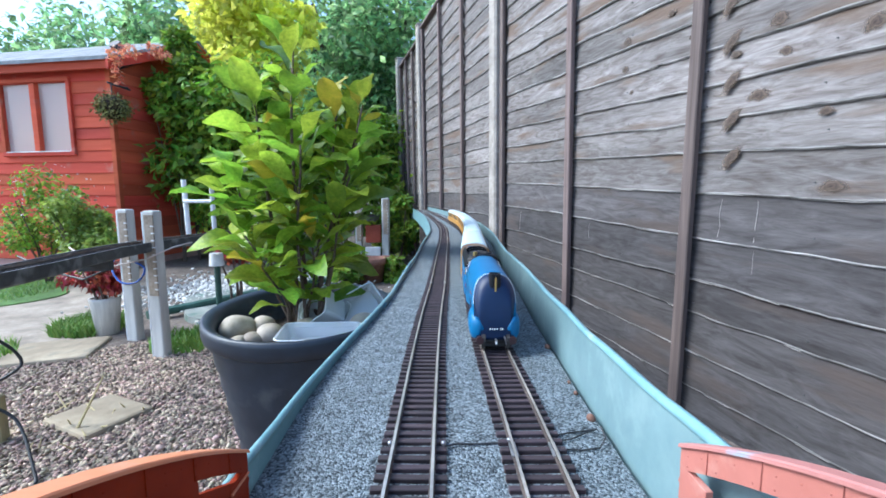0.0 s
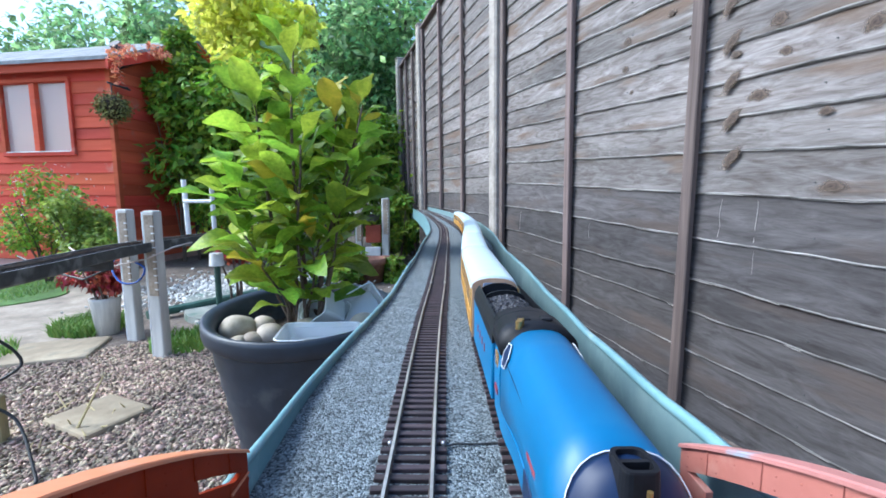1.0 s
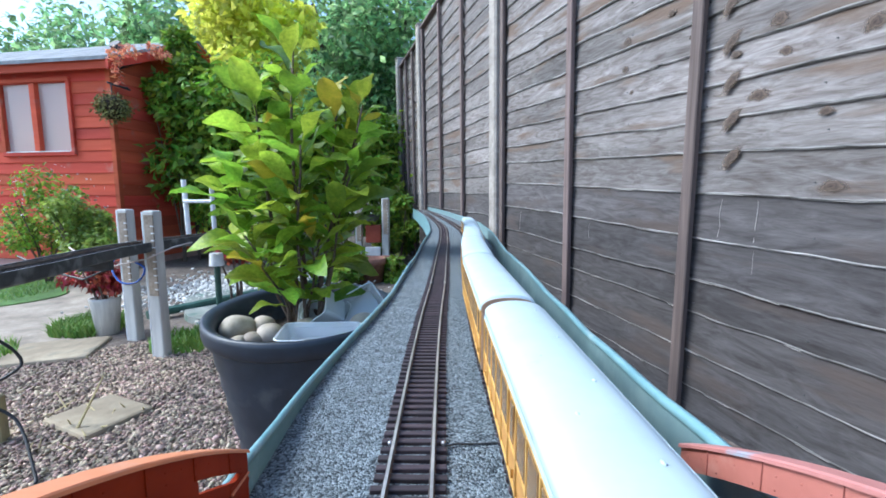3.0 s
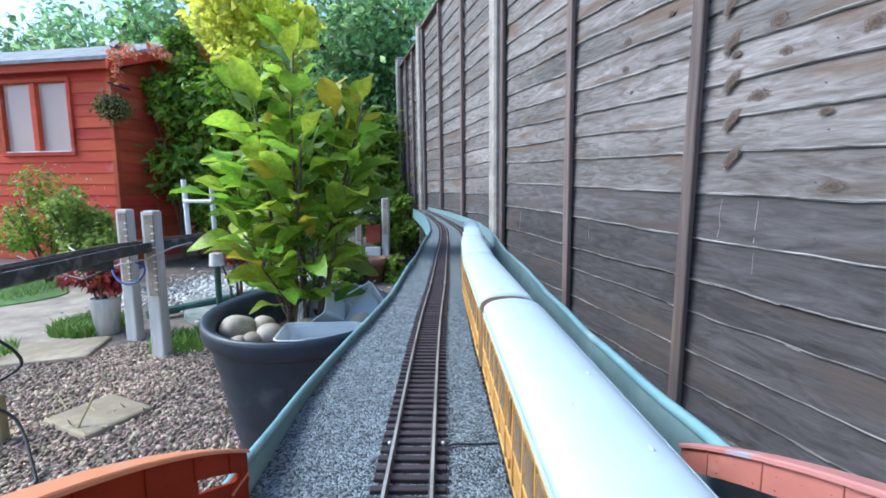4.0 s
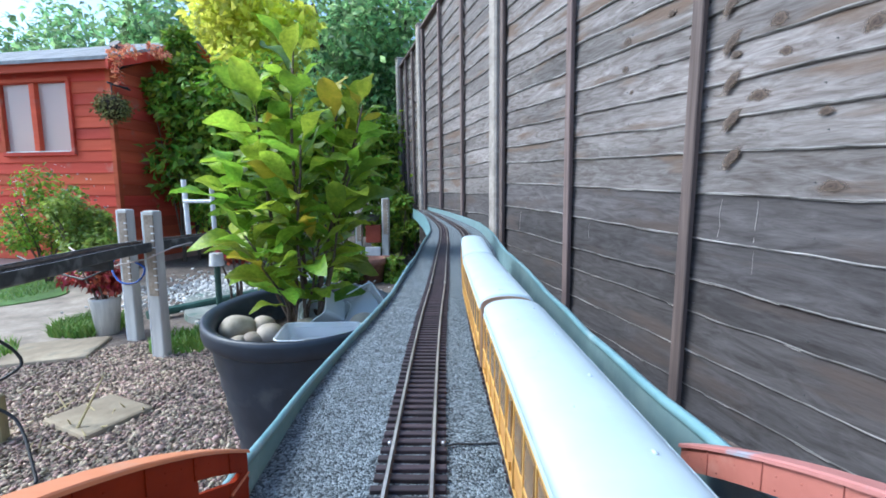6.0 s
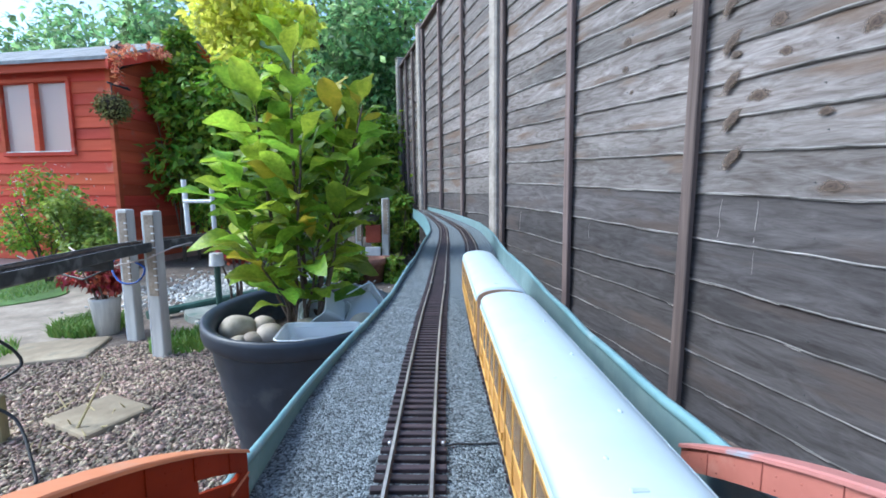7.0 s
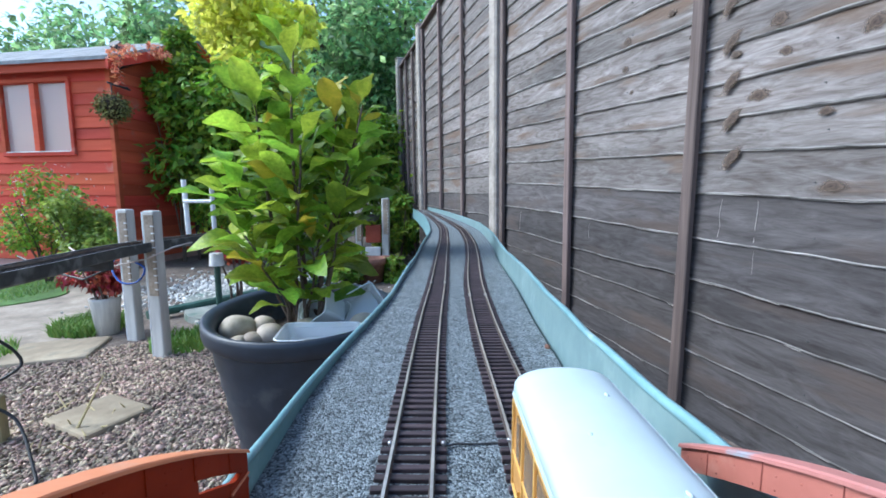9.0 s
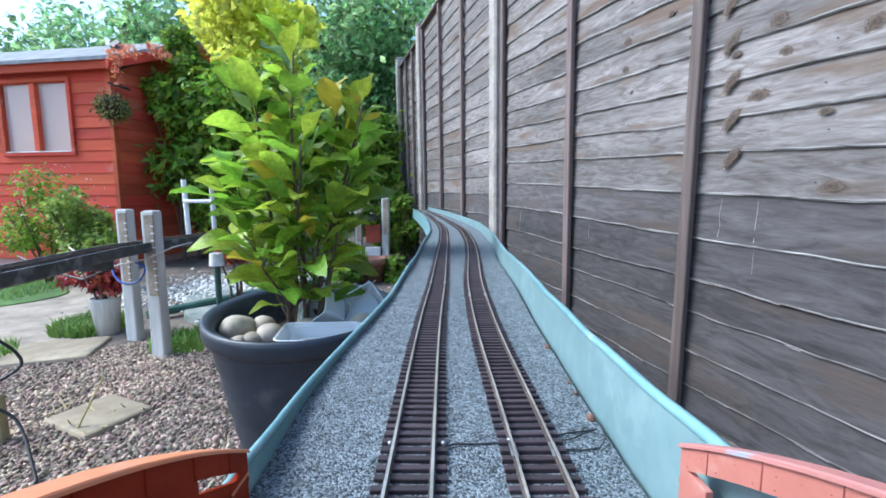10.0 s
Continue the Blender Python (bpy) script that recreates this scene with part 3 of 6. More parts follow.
def fence_details(panel, length, seeds):
    """Knots, highlight strands along the edges and nail heads on the panel nearest the railway."""
    rnd = random.Random(5)
    mid = length / 2
    tilt = TILT[2]
    knots = []
    for v in range(4):
        bm = bmesh.new()
        bmesh.ops.create_uvsphere(bm, u_segments=16, v_segments=8, radius=1)
        for q in bm.verts:
            k = 1 + 0.30 * noise.noise(q.co * 1.4 + Vector((v * 7, 0, 0)))
            q.co = Vector((q.co.x * 0.0022, q.co.y * 0.022 * k, q.co.z * 0.014 * k))
        knots.append(bm)
    first = [part("knot", b, M["knot"], panel, "brown oval knot", m=Matrix.Translation((-0.0098, 0.3 + 0.2 * i, LEVELS[7 + 2 * i] + 0.04)), smooth=True) for i, b in enumerate(knots)]
    # a slanting row of branch stubs up the panel, round brown knots beside it, others strewn about
    spots = [(0.494 + 0.006 * k, 0.198 + 0.090 * k, -48, 2.3, 1.6) for k in range(6)]
    spots += [(0.872, 0.587, 20, 1.25, 1.5), (0.878, 0.504, 15, 1.15, 1.3), (0.848, 0.428, 0, 0.7, 0.9), (0.404, 0.481, 10, 1.5, 1.9), (0.386, 0.410, 25, 1.1, 1.3), (0.440, 0.331, 5, 2.0, 1.7), (0.277, 0.125, 0, 1.9, 1.5), (0.235, 0.413, -20, 1.5, 1.9)]
    spots += [(rnd.uniform(0.05, length - 0.1), rnd.uniform(-0.45, 1.4), rnd.uniform(-30, 30), rnd.uniform(0.4, 0.9), rnd.uniform(0.4, 0.9)) for _ in range(20)]
    for i, (y, z, turn, sy, sz) in enumerate(spots):
        zz = z - tilt * (y - mid)
        k = max(j for j, l in enumerate(LEVELS) if l <= max(zz, LEVELS[0]))
        u = min(1.0, (zz - LEVELS[k]) / 0.09)
        x = float(np.interp(u, [0, 0.3, 0.66, 1.0], [-0.0100, -0.0092, -0.0058, -0.0020])) if i > 5 else -0.0108
        again(first[i % 4], Matrix.Translation((x, y, z)) @ Matrix.Rotation(radians(5), 4, "Y") @ Matrix.Rotation(radians(turn), 4, "X") @ Matrix.Diagonal((1, sy, sz, 1)))
    # pale strands that stand in for highlights along the lower edges
    for k in range(1, 20):
        for _ in range(4):
            y0, l = rnd.uniform(0.02, length - 0.3), rnd.uniform(0.03, 0.12)
            pts = []
            for j in range(9):
                y = y0 + l * j / 8
                pts.append((-0.0102, y, LEVELS[k] + tilt * (y - mid) + waney(seeds[k], y) + 0.0012 + 0.0006 * rnd.uniform(-1, 1)))
            part("splinter", tube(bmesh.new(), pts, 0.0009, 4, 0.0004), M["edge_splinter"], panel, "pale strand, painted highlight on the board's lower edge")
    # pale vertical saw marks on the dark boards
    for y, k in ((0.515, 5), (0.60, 5), (0.425, 5), (1.05, 4), (1.60, 4), (0.425, 4), (0.62, 3)):
        z0, z1 = LEVELS[k] + 0.012, LEVELS[k + 1] - 0.012
        pts = [(-0.0100 + 0.0045 * f, y + 0.006 * noise.noise(Vector((y * 9, f * 3, k))), z0 + (z1 - z0) * f + tilt * (y - mid)) for f in np.linspace(0, 1, 8)]
        part("split", tube(bmesh.new(), pts, 0.0007, 4, 0.0004), M["edge_splinter"], panel, "pale upright split in the board")
    nail = None
    for k in range(20):
        for y in (0.60, 0.572, 1.152, 1.178, 0.30, 0.86, 1.45):
            m = Matrix.Translation((-0.0085, y + rnd.uniform(-.01, .01), LEVELS[k] + tilt * (y - mid) + 0.02 + rnd.uniform(0, 0.03)))
            if nail is None:
                nail = part("nail", tube(bmesh.new(), [(-0.003, 0, 0), (0.004, 0, 0)], 0.0015, 6), M["grime"], panel, m=m)
            else:
                again(nail, m)


def fence():
    posts = [-2.95, -1.35, 0.27, 2.15, 3.78, 4.72]
    for pi, (s0, s1) in enumerate(zip(posts, posts[1:])):
        length = s1 - s0 - 0.085
        panel = thing("garden_fence", "weathered grey-brown waney lap fence panel with upright battens", "fence panel", fence_pose(s0 + 0.0425), group="garden fence panels")
        top = 1.52 if pi < 4 else 1.46
        made, seeds = {}, []
        for k, z in enumerate(LEVELS):
            tall = (LEVELS[k + 1] if k + 1 < len(LEVELS) else top) - z
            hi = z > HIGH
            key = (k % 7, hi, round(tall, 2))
            m = Matrix.Translation((random.uniform(-.001, .001), 0, z - TILT[pi] * length / 2)) @ Matrix.Rotation(TILT[pi], 4, "X")
            if key in made:
                ob, sd3 = made[key]
                again(ob, m)
            else:
                sd3 = k + 20 * pi + 40
                ob = part("board", board_mesh(sd3, length, tall), M["fence_high" if hi else "fence_low"], panel, "warmer, paler grey-brown board" if hi else "dark grey board", m=m)
                # lower edge and underside faces take the painted-light tone
                ob.data.materials.append(M["board_edge"])
                ob.data.polygons.foreach_set("material_index", [1 if i % 8 in (0, 1, 7) and i < 720 else 0 for i in range(len(ob.data.polygons))])
                made[key] = (ob, sd3)
            seeds.append(sd3)
        bt = cube((0, 0, 0), (0.020, 0.034, top - GROUND - 0.01), bevel=0.003)
        n = 4
        bat = None
        for k in range(n):
            y = (0.022 + k * (length - 0.044) / (n - 1)) if pi != 2 else (0.02, 0.593, 1.165, length - 0.022)[k]
            m = pose(-0.026, y, (top + GROUND) / 2, (0.8 if pi == 2 and k == 1 else random.uniform(-.3, .3)), 0, 0)
            if bat is None:
                bat = part("batten", bt, M["batten"], panel, "narrow reddish-brown upright batten", m=m)
            else:
                again(bat, m)
        if pi == 2:
            fence_details(panel, length, seeds)
        part("cap", cube((-0.012, length / 2, top + 0.012), (0.06, length, 0.022), bevel=0.004), M["batten"], panel)
    for s in posts:
        c = thing("fence_post", "pale grey slotted concrete fence post", "fence post", fence_pose(s), group="concrete fence posts")
        part("shaft", cube((-0.012, 0, 0.52), (0.095, 0.083, 2.08), bevel=0.010), M["concrete"], c)
        part("cap", cube((-0.012, 0, 1.566), (0.102, 0.090, 0.014), bevel=0.004), M["concrete"], c)


# ---- the train ----
EAVE = 0.0445
COACH, GAP = 0.1705, 0.013


def wheelset(parent, y, r):
    bm = bmesh.new()
    for s in (-1, 1):
        tube(bm, [(s * 0.0072, y, r), (s * 0.0096, y, r)], r, 16)
    tube(bm, [(-0.011, y, r), (0.011, y, r)], 0.001, 6)
    part("wheelset", bm, M["underframe"], parent)


def coach():
    c = thing("coach", "model teak railway coach with a white roof", "model coach", group="coaches of the model train")
    W, h = 0.0157, COACH / 2
    body = bmesh.new()
    rings = []
    for y in (-h, h):
        rings.append([(-W * 0.95, y, 0.011), (-W, y, 0.018), (-W, y, 0.030), (-W * 0.925, y, EAVE), (W * 0.965, y, EAVE), (W, y, 0.030), (W, y, 0.018), (W * 0.95, y, 0.011)])
    loft(rings, body)
    part("body", body, M["teak"], c)
    # white elliptical roof, rounded down at the ends
    rr = []
    for y, k in ((-h - .0008, 0.93), (-h + 0.0012, 1), (h - 0.0012, 1), (h + .0008, 0.93)):
        zt = EAVE + 0.0005 + 0.0080 * max(k, 0.02)
        ring = []
        for j in range(15):
            a = math.pi * j / 14
            ring.append((0.0008 - W * 0.955 * math.cos(a), y, EAVE + (zt - EAVE) * math.sin(a) ** 0.62))
        rr.append(ring)
    part("roof", loft(rr), M["roof"], c, "smooth white elliptical roof", smooth=True)
    for s in (-1, 1):
        part("rainstrip", tube(bmesh.new(), [(s * W * 0.82, -h + 0.004, EAVE + 0.0049), (s * W * 0.82, h - 0.004, EAVE + 0.0049)], 0.00022, 4), M["roof"], c)
        part("gutter", cube((0.0008 + s * W * 0.955, 0, EAVE), (0.0008, COACH, 0.0009)), M["roof"], c)
        part("solebar", cube((s * W * 0.92, 0, 0.0098), (0.0012, COACH - 0.004, 0.0026)), M["underframe"], c)
        for z in (0.0265, 0.0432, 0.0150):
            part("beading", cube((s * (W + 0.0001), 0, z), (0.0006, COACH - 0.001, 0.0008)), M["teak_line"], c, "thin yellow lining")
    vent = None
    for i in range(8):
        y = -h + 0.018 + i * (COACH - 0.036) / 7
        for x in (-0.0058, 0.0052):
            if (i + (x > 0)) % 2:
                continue
            z = EAVE + 0.0084 * math.sin(math.acos(-x / W)) ** 0.62
            m = pose(x, y, z, 0, math.degrees(math.asin(x / W)) * 0.5, 0)
            if vent is None:
                bm = bmesh.new()
                bmesh.ops.create_uvsphere(bm, u_segments=8, v_segments=5, radius=1, matrix=Matrix.Diagonal((0.0006, 0.0010, 0.00035, 1)))
                vent = part("ventilator", bm, M["roof"], c, m=m, smooth=True)
            else:
                again(vent, m)
    part("roof_hatch", cube((0.003, h - 0.008, EAVE + 0.0084), (0.0034, 0.0013, 0.0005), bevel=0.0002), M["hatch"], c)
    win = door = None
    for s in (-1, 1):
        for i in range(11):
            y = -h + 0.010 + i * (COACH - 0.020) / 10
            small = i in (0, 5, 10)
            m = pose(s * (W + 0.0001), y, 0.0349, 0, 0, 0)
            if small:
                if door is None:
                    door = part("door_window", cube((0, 0, 0), (0.0007, 0.0050, 0.0128), bevel=0.0003), M["coach_glass"], c, m=m)
                else:
                    again(door, m)
                part("door_handle", cube((s * (W + 0.0006), y + 0.0038, 0.0200), (0.0008, 0.0004, 0.0030)), M["brass"], c)
            else:
                if win is None:
                    win = part("window", cube((0, 0, 0), (0.0007, 0.0110, 0.0135), bevel=0.0003), M["coach_glass"], c, m=m)
                else:
                    again(win, m)
        for i in range(12):
            y = -h + 0.001 + i * (COACH - 0.002) / 11
            part("pillar", cube((s * (W + 0.0002), y, 0.0290), (0.0007, 0.0009, 0.0280)), M["teak_line"], c)
    for s in (-1, 1):
        ar = [[(0.0008 - W * 0.94 * math.cos(math.pi * j / 14), s * (h + e), EAVE - 0.0006 + 0.0074 * math.sin(math.pi * j / 14) ** 0.62) for j in range(15)] for e in (0.0006, 0.0013)]
        part("end_arch", loft(ar), M["coach_end"], c)
        part("coach_end", cube((0, s * h, 0.0275), (2 * W - 0.001, 0.0012, 0.0330), bevel=0.0003), M["coach_end"], c)
        part("gangway", cube((0, s * (h + 0.0022), 0.0302), (0.0165, 0.0042, 0.0362), bevel=0.0014, seg=2), M["gangway"], c, "blue-grey corridor connector")
        for x in (-0.0110, 0.0110):
            part("buffer", tube(bmesh.new(), [(x, s * h, 0.0105), (x, s * (h + 0.0042), 0.0105)], 0.0013, 8), M["underframe"], c)
    part("underframe", cube((0, 0, 0.0092), (2 * W * 0.86, COACH - 0.006, 0.0030)), M["underframe"], c)
    part("battery_box", cube((0, 0.005, 0.0055), (0.022, 0.030, 0.0055), bevel=0.0004), M["underframe"], c)
    for y0 in (-0.058, 0.058):
        part("bogie", cube((0, y0, 0.0062), (0.0225, 0.040, 0.0040), bevel=0.0006), M["underframe"], c)
        for dy in (-0.0125, 0.0125):
            wheelset(c, y0 + dy, 0.0058)
    # the body stands a little to one side on its bogies
    for o in c.children:
        if "wheel" not in o.name and "bogie" not in o.name:
            o.matrix_basis = Matrix.Translation((0.0012, 0, 0)) @ o.matrix_basis
    return c


FY, FZ = 0.905, 1.145              # proportions of the engine against its drawing
LOCO, TENDER = 0.146, 0.097
SWEEP = 0.015                      # the nose's edge runs forward towards its foot


def fit_body(c):
    for o in c.children:
        if "wheel" not in o.name:
            o.data.transform(Matrix.Diagonal((1, FY, FZ, 1)))


def loco():
    c = thing("steam_locomotive", "bright blue streamlined model steam locomotive with a dark blue nose", "model locomotive")
    h = LOCO / 2

    def ring(y, w, zb, zs, zt, slant=0.0, full=0.75):
        pts = [(-w, y, zb), (-w * 1.0, y, zs)]
        for k in range(1, 16):
            a = math.pi * k / 16
            ca = -math.cos(a)
            pts.append((w * math.copysign(abs(ca) ** full, ca), y, zs + (zt - zs) * math.sin(a) ** 0.85))
        pts += [(w, y, zs), (w, y, zb)]
        return [(a, b + slant * ((zt - c2) / (zt - zb)) ** 1.3, c2) for a, b, c2 in pts]
    # casing from the cab forward; y grows towards the nose
    st = [(-h + 0.030, 0.0152, 0.0150, 0.0290, 0.0460), (-0.02, 0.0148, 0.0155, 0.0285, 0.0456), (0.010, 0.0148, 0.0160, 0.0275, 0.0450), (0.034, 0.0148, 0.0168, 0.0270, 0.0446), (0.046, 0.0147, 0.0170, 0.0265, 0.0440, SWEEP)]
    part("boiler_casing", loft([ring(*s) for s in st]), M["blue"], c, "bright garter-blue boiler casing", smooth=True)
    nose = []
    for f in np.linspace(0, 1, 12):
        y = 0.046 + f * (h - 0.0555)
        zt = 0.0085 + (0.0440 - 0.0085) * (1 - max(0.0, (f - 0.12) / 0.88) ** 2.4) ** 0.75 if f < 1 else 0.0088
        w = 0.0147 - 0.0046 * f ** 1.1
        zs = max(0.0080, min(0.0265, zt - 0.007 * (1 - f) - 0.0012))
        nose.append(ring(y, w, 0.0065 + 0.0105 * (1 - f) ** 3, zs, zt, SWEEP * (1 - f), 0.75 + 0.45 * min(1.0, 3 * f)))
    part("nose_casing", loft(nose), M["navy"], c, "dark navy wedge-shaped nose", smooth=True)
    # pale line between the two blues
    r = ring(0.0462, 0.01492, 0.0170, 0.0267, 0.0443, SWEEP)
    part("lining", tube(bmesh.new(), r[1:-1], 0.00017, 5), M["line_white"], c, "thin pale lining")
    for s in (-1, 1):
        # sweeping side skirt and cylinder cover
        n = 20
        rr = []
        for k in range(n + 1):
            f = k / n
            y = -h + 0.032 + f * (LOCO - 0.040)
            zb = 0.0105 + 0.0055 * math.sin(math.pi * min(1, f * 1.15)) ** 2
            if f > 0.84:
                zb = 0.0060
            x0 = 0.0138
            rr.append([(s * x0, y, zb), (s * (x0 + 0.0016), y, zb), (s * (x0 + 0.0014), y, zb + 0.0065), (s * x0, y, zb + 0.0070)])
        part("side_skirt", loft(rr[:11]), M["blue"], c)
        part("front_skirt", loft(rr[10:15]), M["navy"], c, "dark navy front skirt")
        cyl = bmesh.new()
        rings = []
        for y, k in ((h - 0.042, 0.6), (h - 0.037, 1), (h - 0.017, 1), (h - 0.012, 0.8), (h - 0.010, 0.4)):
            rings.append([(s * (0.0080 + 0.0098 * k * (0.5 + 0.5 * math.cos(a)) ** 0.6), y, 0.0130 + 0.0080 * k * math.sin(a)) for a in np.linspace(0, 2 * math.pi, 13)[:-1]])
        part("cylinder_cover", loft(rings, cyl), M["blue"], c, smooth=True)
        part("buffer", tube(tube(bmesh.new(), [(s * 0.0112, h - 0.014, 0.0072), (s * 0.0112, h - 0.005, 0.0072)], 0.0011, 10), [(s * 0.0112, h - 0.0052, 0.0072), (s * 0.0112, h - 0.0040, 0.0072)], 0.0025, 14), M["buffer_red"], c)
        hr = [(s * 0.0140, -h + 0.034, 0.0360), (s * 0.0137, 0.0, 0.0352), (s * 0.0134, 0.038, 0.0345), (s * 0.0138, 0.052, 0.0280), (s * 0.0130, 0.0585, 0.0205)]
        part("handrail", tube(bmesh.new(), hr, 0.00036, 5), M["navy"], c, "dark handrail")
        part("nameplate", cube((s * 0.01445, 0.020, 0.0275), (0.0008, 0.012, 0.0022), bevel=0.0003), M["redplate"], c, "red nameplate with gilt edge")
        for y in (-0.034, -0.008, 0.018):
            w = part("driving_wheel", tube(bmesh.new(), [(s * 0.0082, y, 0.0118), (s * 0.0104, y, 0.0118)], 0.0118, 24), M["underframe"], c)
        part("connecting_rod", cube((s * 0.0112, -0.008, 0.0085), (0.0008, 0.062, 0.0014)), M["steel"], c)
    # cab with side windows and a black roof
    cb = []
    for y, k in ((-h + 0.012, 1.0), (-h + 0.031, 1.0)):
        cb.append([(-0.0150, y, 0.0100), (-0.0156, y, 0.0290), (-0.0146, y, 0.0385), (0.0146, y, 0.0385), (0.0156, y, 0.0290), (0.0150, y, 0.0100)])
    part("cab", loft(cb), M["blue"], c)
    rf = []
    for y in (-h + 0.005, -h + 0.033):
        rf.append([(-0.0156 * math.cos(math.pi * j / 14), y, 0.0368 + 0.0098 * math.sin(math.pi * j / 14) ** 0.62) for j in range(15)])
    part("cab_roof", loft(rf), M["loco_black"], c, "black curved cab roof", smooth=True)
    for x in (-0.0055, 0.0040):
        part("roof_hatch", cube((x, -h + 0.018, 0.0466), (0.0050, 0.0058, 0.0010), bevel=0.0003), M["loco_black"], c)
    for x in (0.0080, 0.0092):
        v = bmesh.new()
        tube(v, [(x - 0.0012, -h + 0.027 + (x - 0.008) * 2.6, 0.0455), (x - 0.0012, -h + 0.027 + (x - 0.008) * 2.6, 0.0484)], 0.0014, 12)
        part("safety_valve", v, M["brass"], c, "polished brass safety valve")
    for s in (-1, 1):
        fr = []
        for a, dy in ((12, 0.0), (28, -0.0004), (42, 0.0006), (44, 0.0046), (30, 0.0092), (14, 0.0062), (12, 0.0)):
            ca, sa = math.cos(radians(a)), math.sin(radians(a))
            fr.append((s * 0.0156 * ca ** 0.75, -h + 0.0342 + dy, 0.0292 + 0.0174 * sa ** 0.85))
        gl = bmesh.new()
        gl.faces.new([gl.verts.new((x * 1.005, y, z + 0.0001)) for x, y, z in fr[:-1]])
        part("cab_pane", gl, M["navy"], c)
        part("spectacle_window", tube(bmesh.new(), fr, 0.00026, 5), M["line_white"], c, "white-edged front cab window")
        part("cab_window", cube((s * 0.0154, -h + 0.021, 0.0320), (0.0007, 0.0085, 0.0055), bevel=0.0004), M["coach_glass"], c)
        part("cab_number", cube((s * 0.0156, -h + 0.021, 0.0205), (0.0004, 0.008, 0.0022)), M["redplate"], c, "row of plain red bars")
    # chimney with whistle in front
    ch = []
    for z, k in ((0.0360, 1.12), (0.0425, 1.04), (0.0446, 1.0), (0.0450, 0.97), (0.0450, 0.76), (0.0425, 0.72)):
        ring4 = []
        for a in np.linspace(0, 2 * math.pi, 25)[:-1]:
            ca, sa = math.cos(a), math.sin(a)
            ring4.append((0.0040 * k * math.copysign(abs(ca) ** 0.5, ca), 0.0512 + 0.0052 * k * math.copysign(abs(sa) ** 0.5, sa), z))
        ch.append(ring4)
    part("chimney", loft(ch), M["loco_black"], c, "short square black chimney with an open top")
    part("chimney_bar", cube((0, 0.0512, 0.0440), (0.0062, 0.0012, 0.0014)), M["loco_black"], c)
    part("whistle", tube(bmesh.new(), [(0, 0.0590, 0.0350), (0, 0.0590, 0.0432)], 0.0006, 8), M["brass"], c, "small brass whistle")
    # front: plain bars for the number, coupling hook, brake pipe
    for i, (x, w) in enumerate(((-0.0046, 0.0012), (-0.0032, 0.0006), (-0.0010, 0.0010), (0.0006, 0.0010), (0.0022, 0.0010), (0.0038, 0.0010))):
        part("number_bar", cube((x, h - 0.0094, 0.0128), (w * 0.62, 0.0012, 0.0010)), M["line_white"], c, "plain pale bar")
    part("buffer_beam", cube((0, h - 0.013, 0.0056), (0.0240, 0.0030, 0.0034), bevel=0.0006), M["loco_black"], c)
    part("coupling_hook", tube(bmesh.new(), [(0, h - 0.011, 0.0066), (0, h - 0.005, 0.0062), (0, h - 0.004, 0.0048)], 0.0008, 6), M["steel"], c)
    part("brake_pipe", tube(bmesh.new(), [(-0.006, h - 0.011, 0.0085), (-0.0062, h - 0.0065, 0.0076), (-0.0070, h - 0.0070, 0.0040)], 0.0005, 6), M["steel"], c)
    # added dark block: gives the bogie and shadow beneath the nose
    part("front_frame", cube((0, h - 0.017, 0.0048), (0.0185, 0.010, 0.0075), bevel=0.0008), M["underframe"], c, "dark block standing in for bogie and shadow under the nose")
    part("chassis", cube((0, -0.004, 0.0105), (0.0150, LOCO - 0.02, 0.0090)), M["underframe"], c)
    for y in (0.043, 0.055, -0.055):
        wheelset(c, y, 0.0058)
    fit_body(c)
    return c


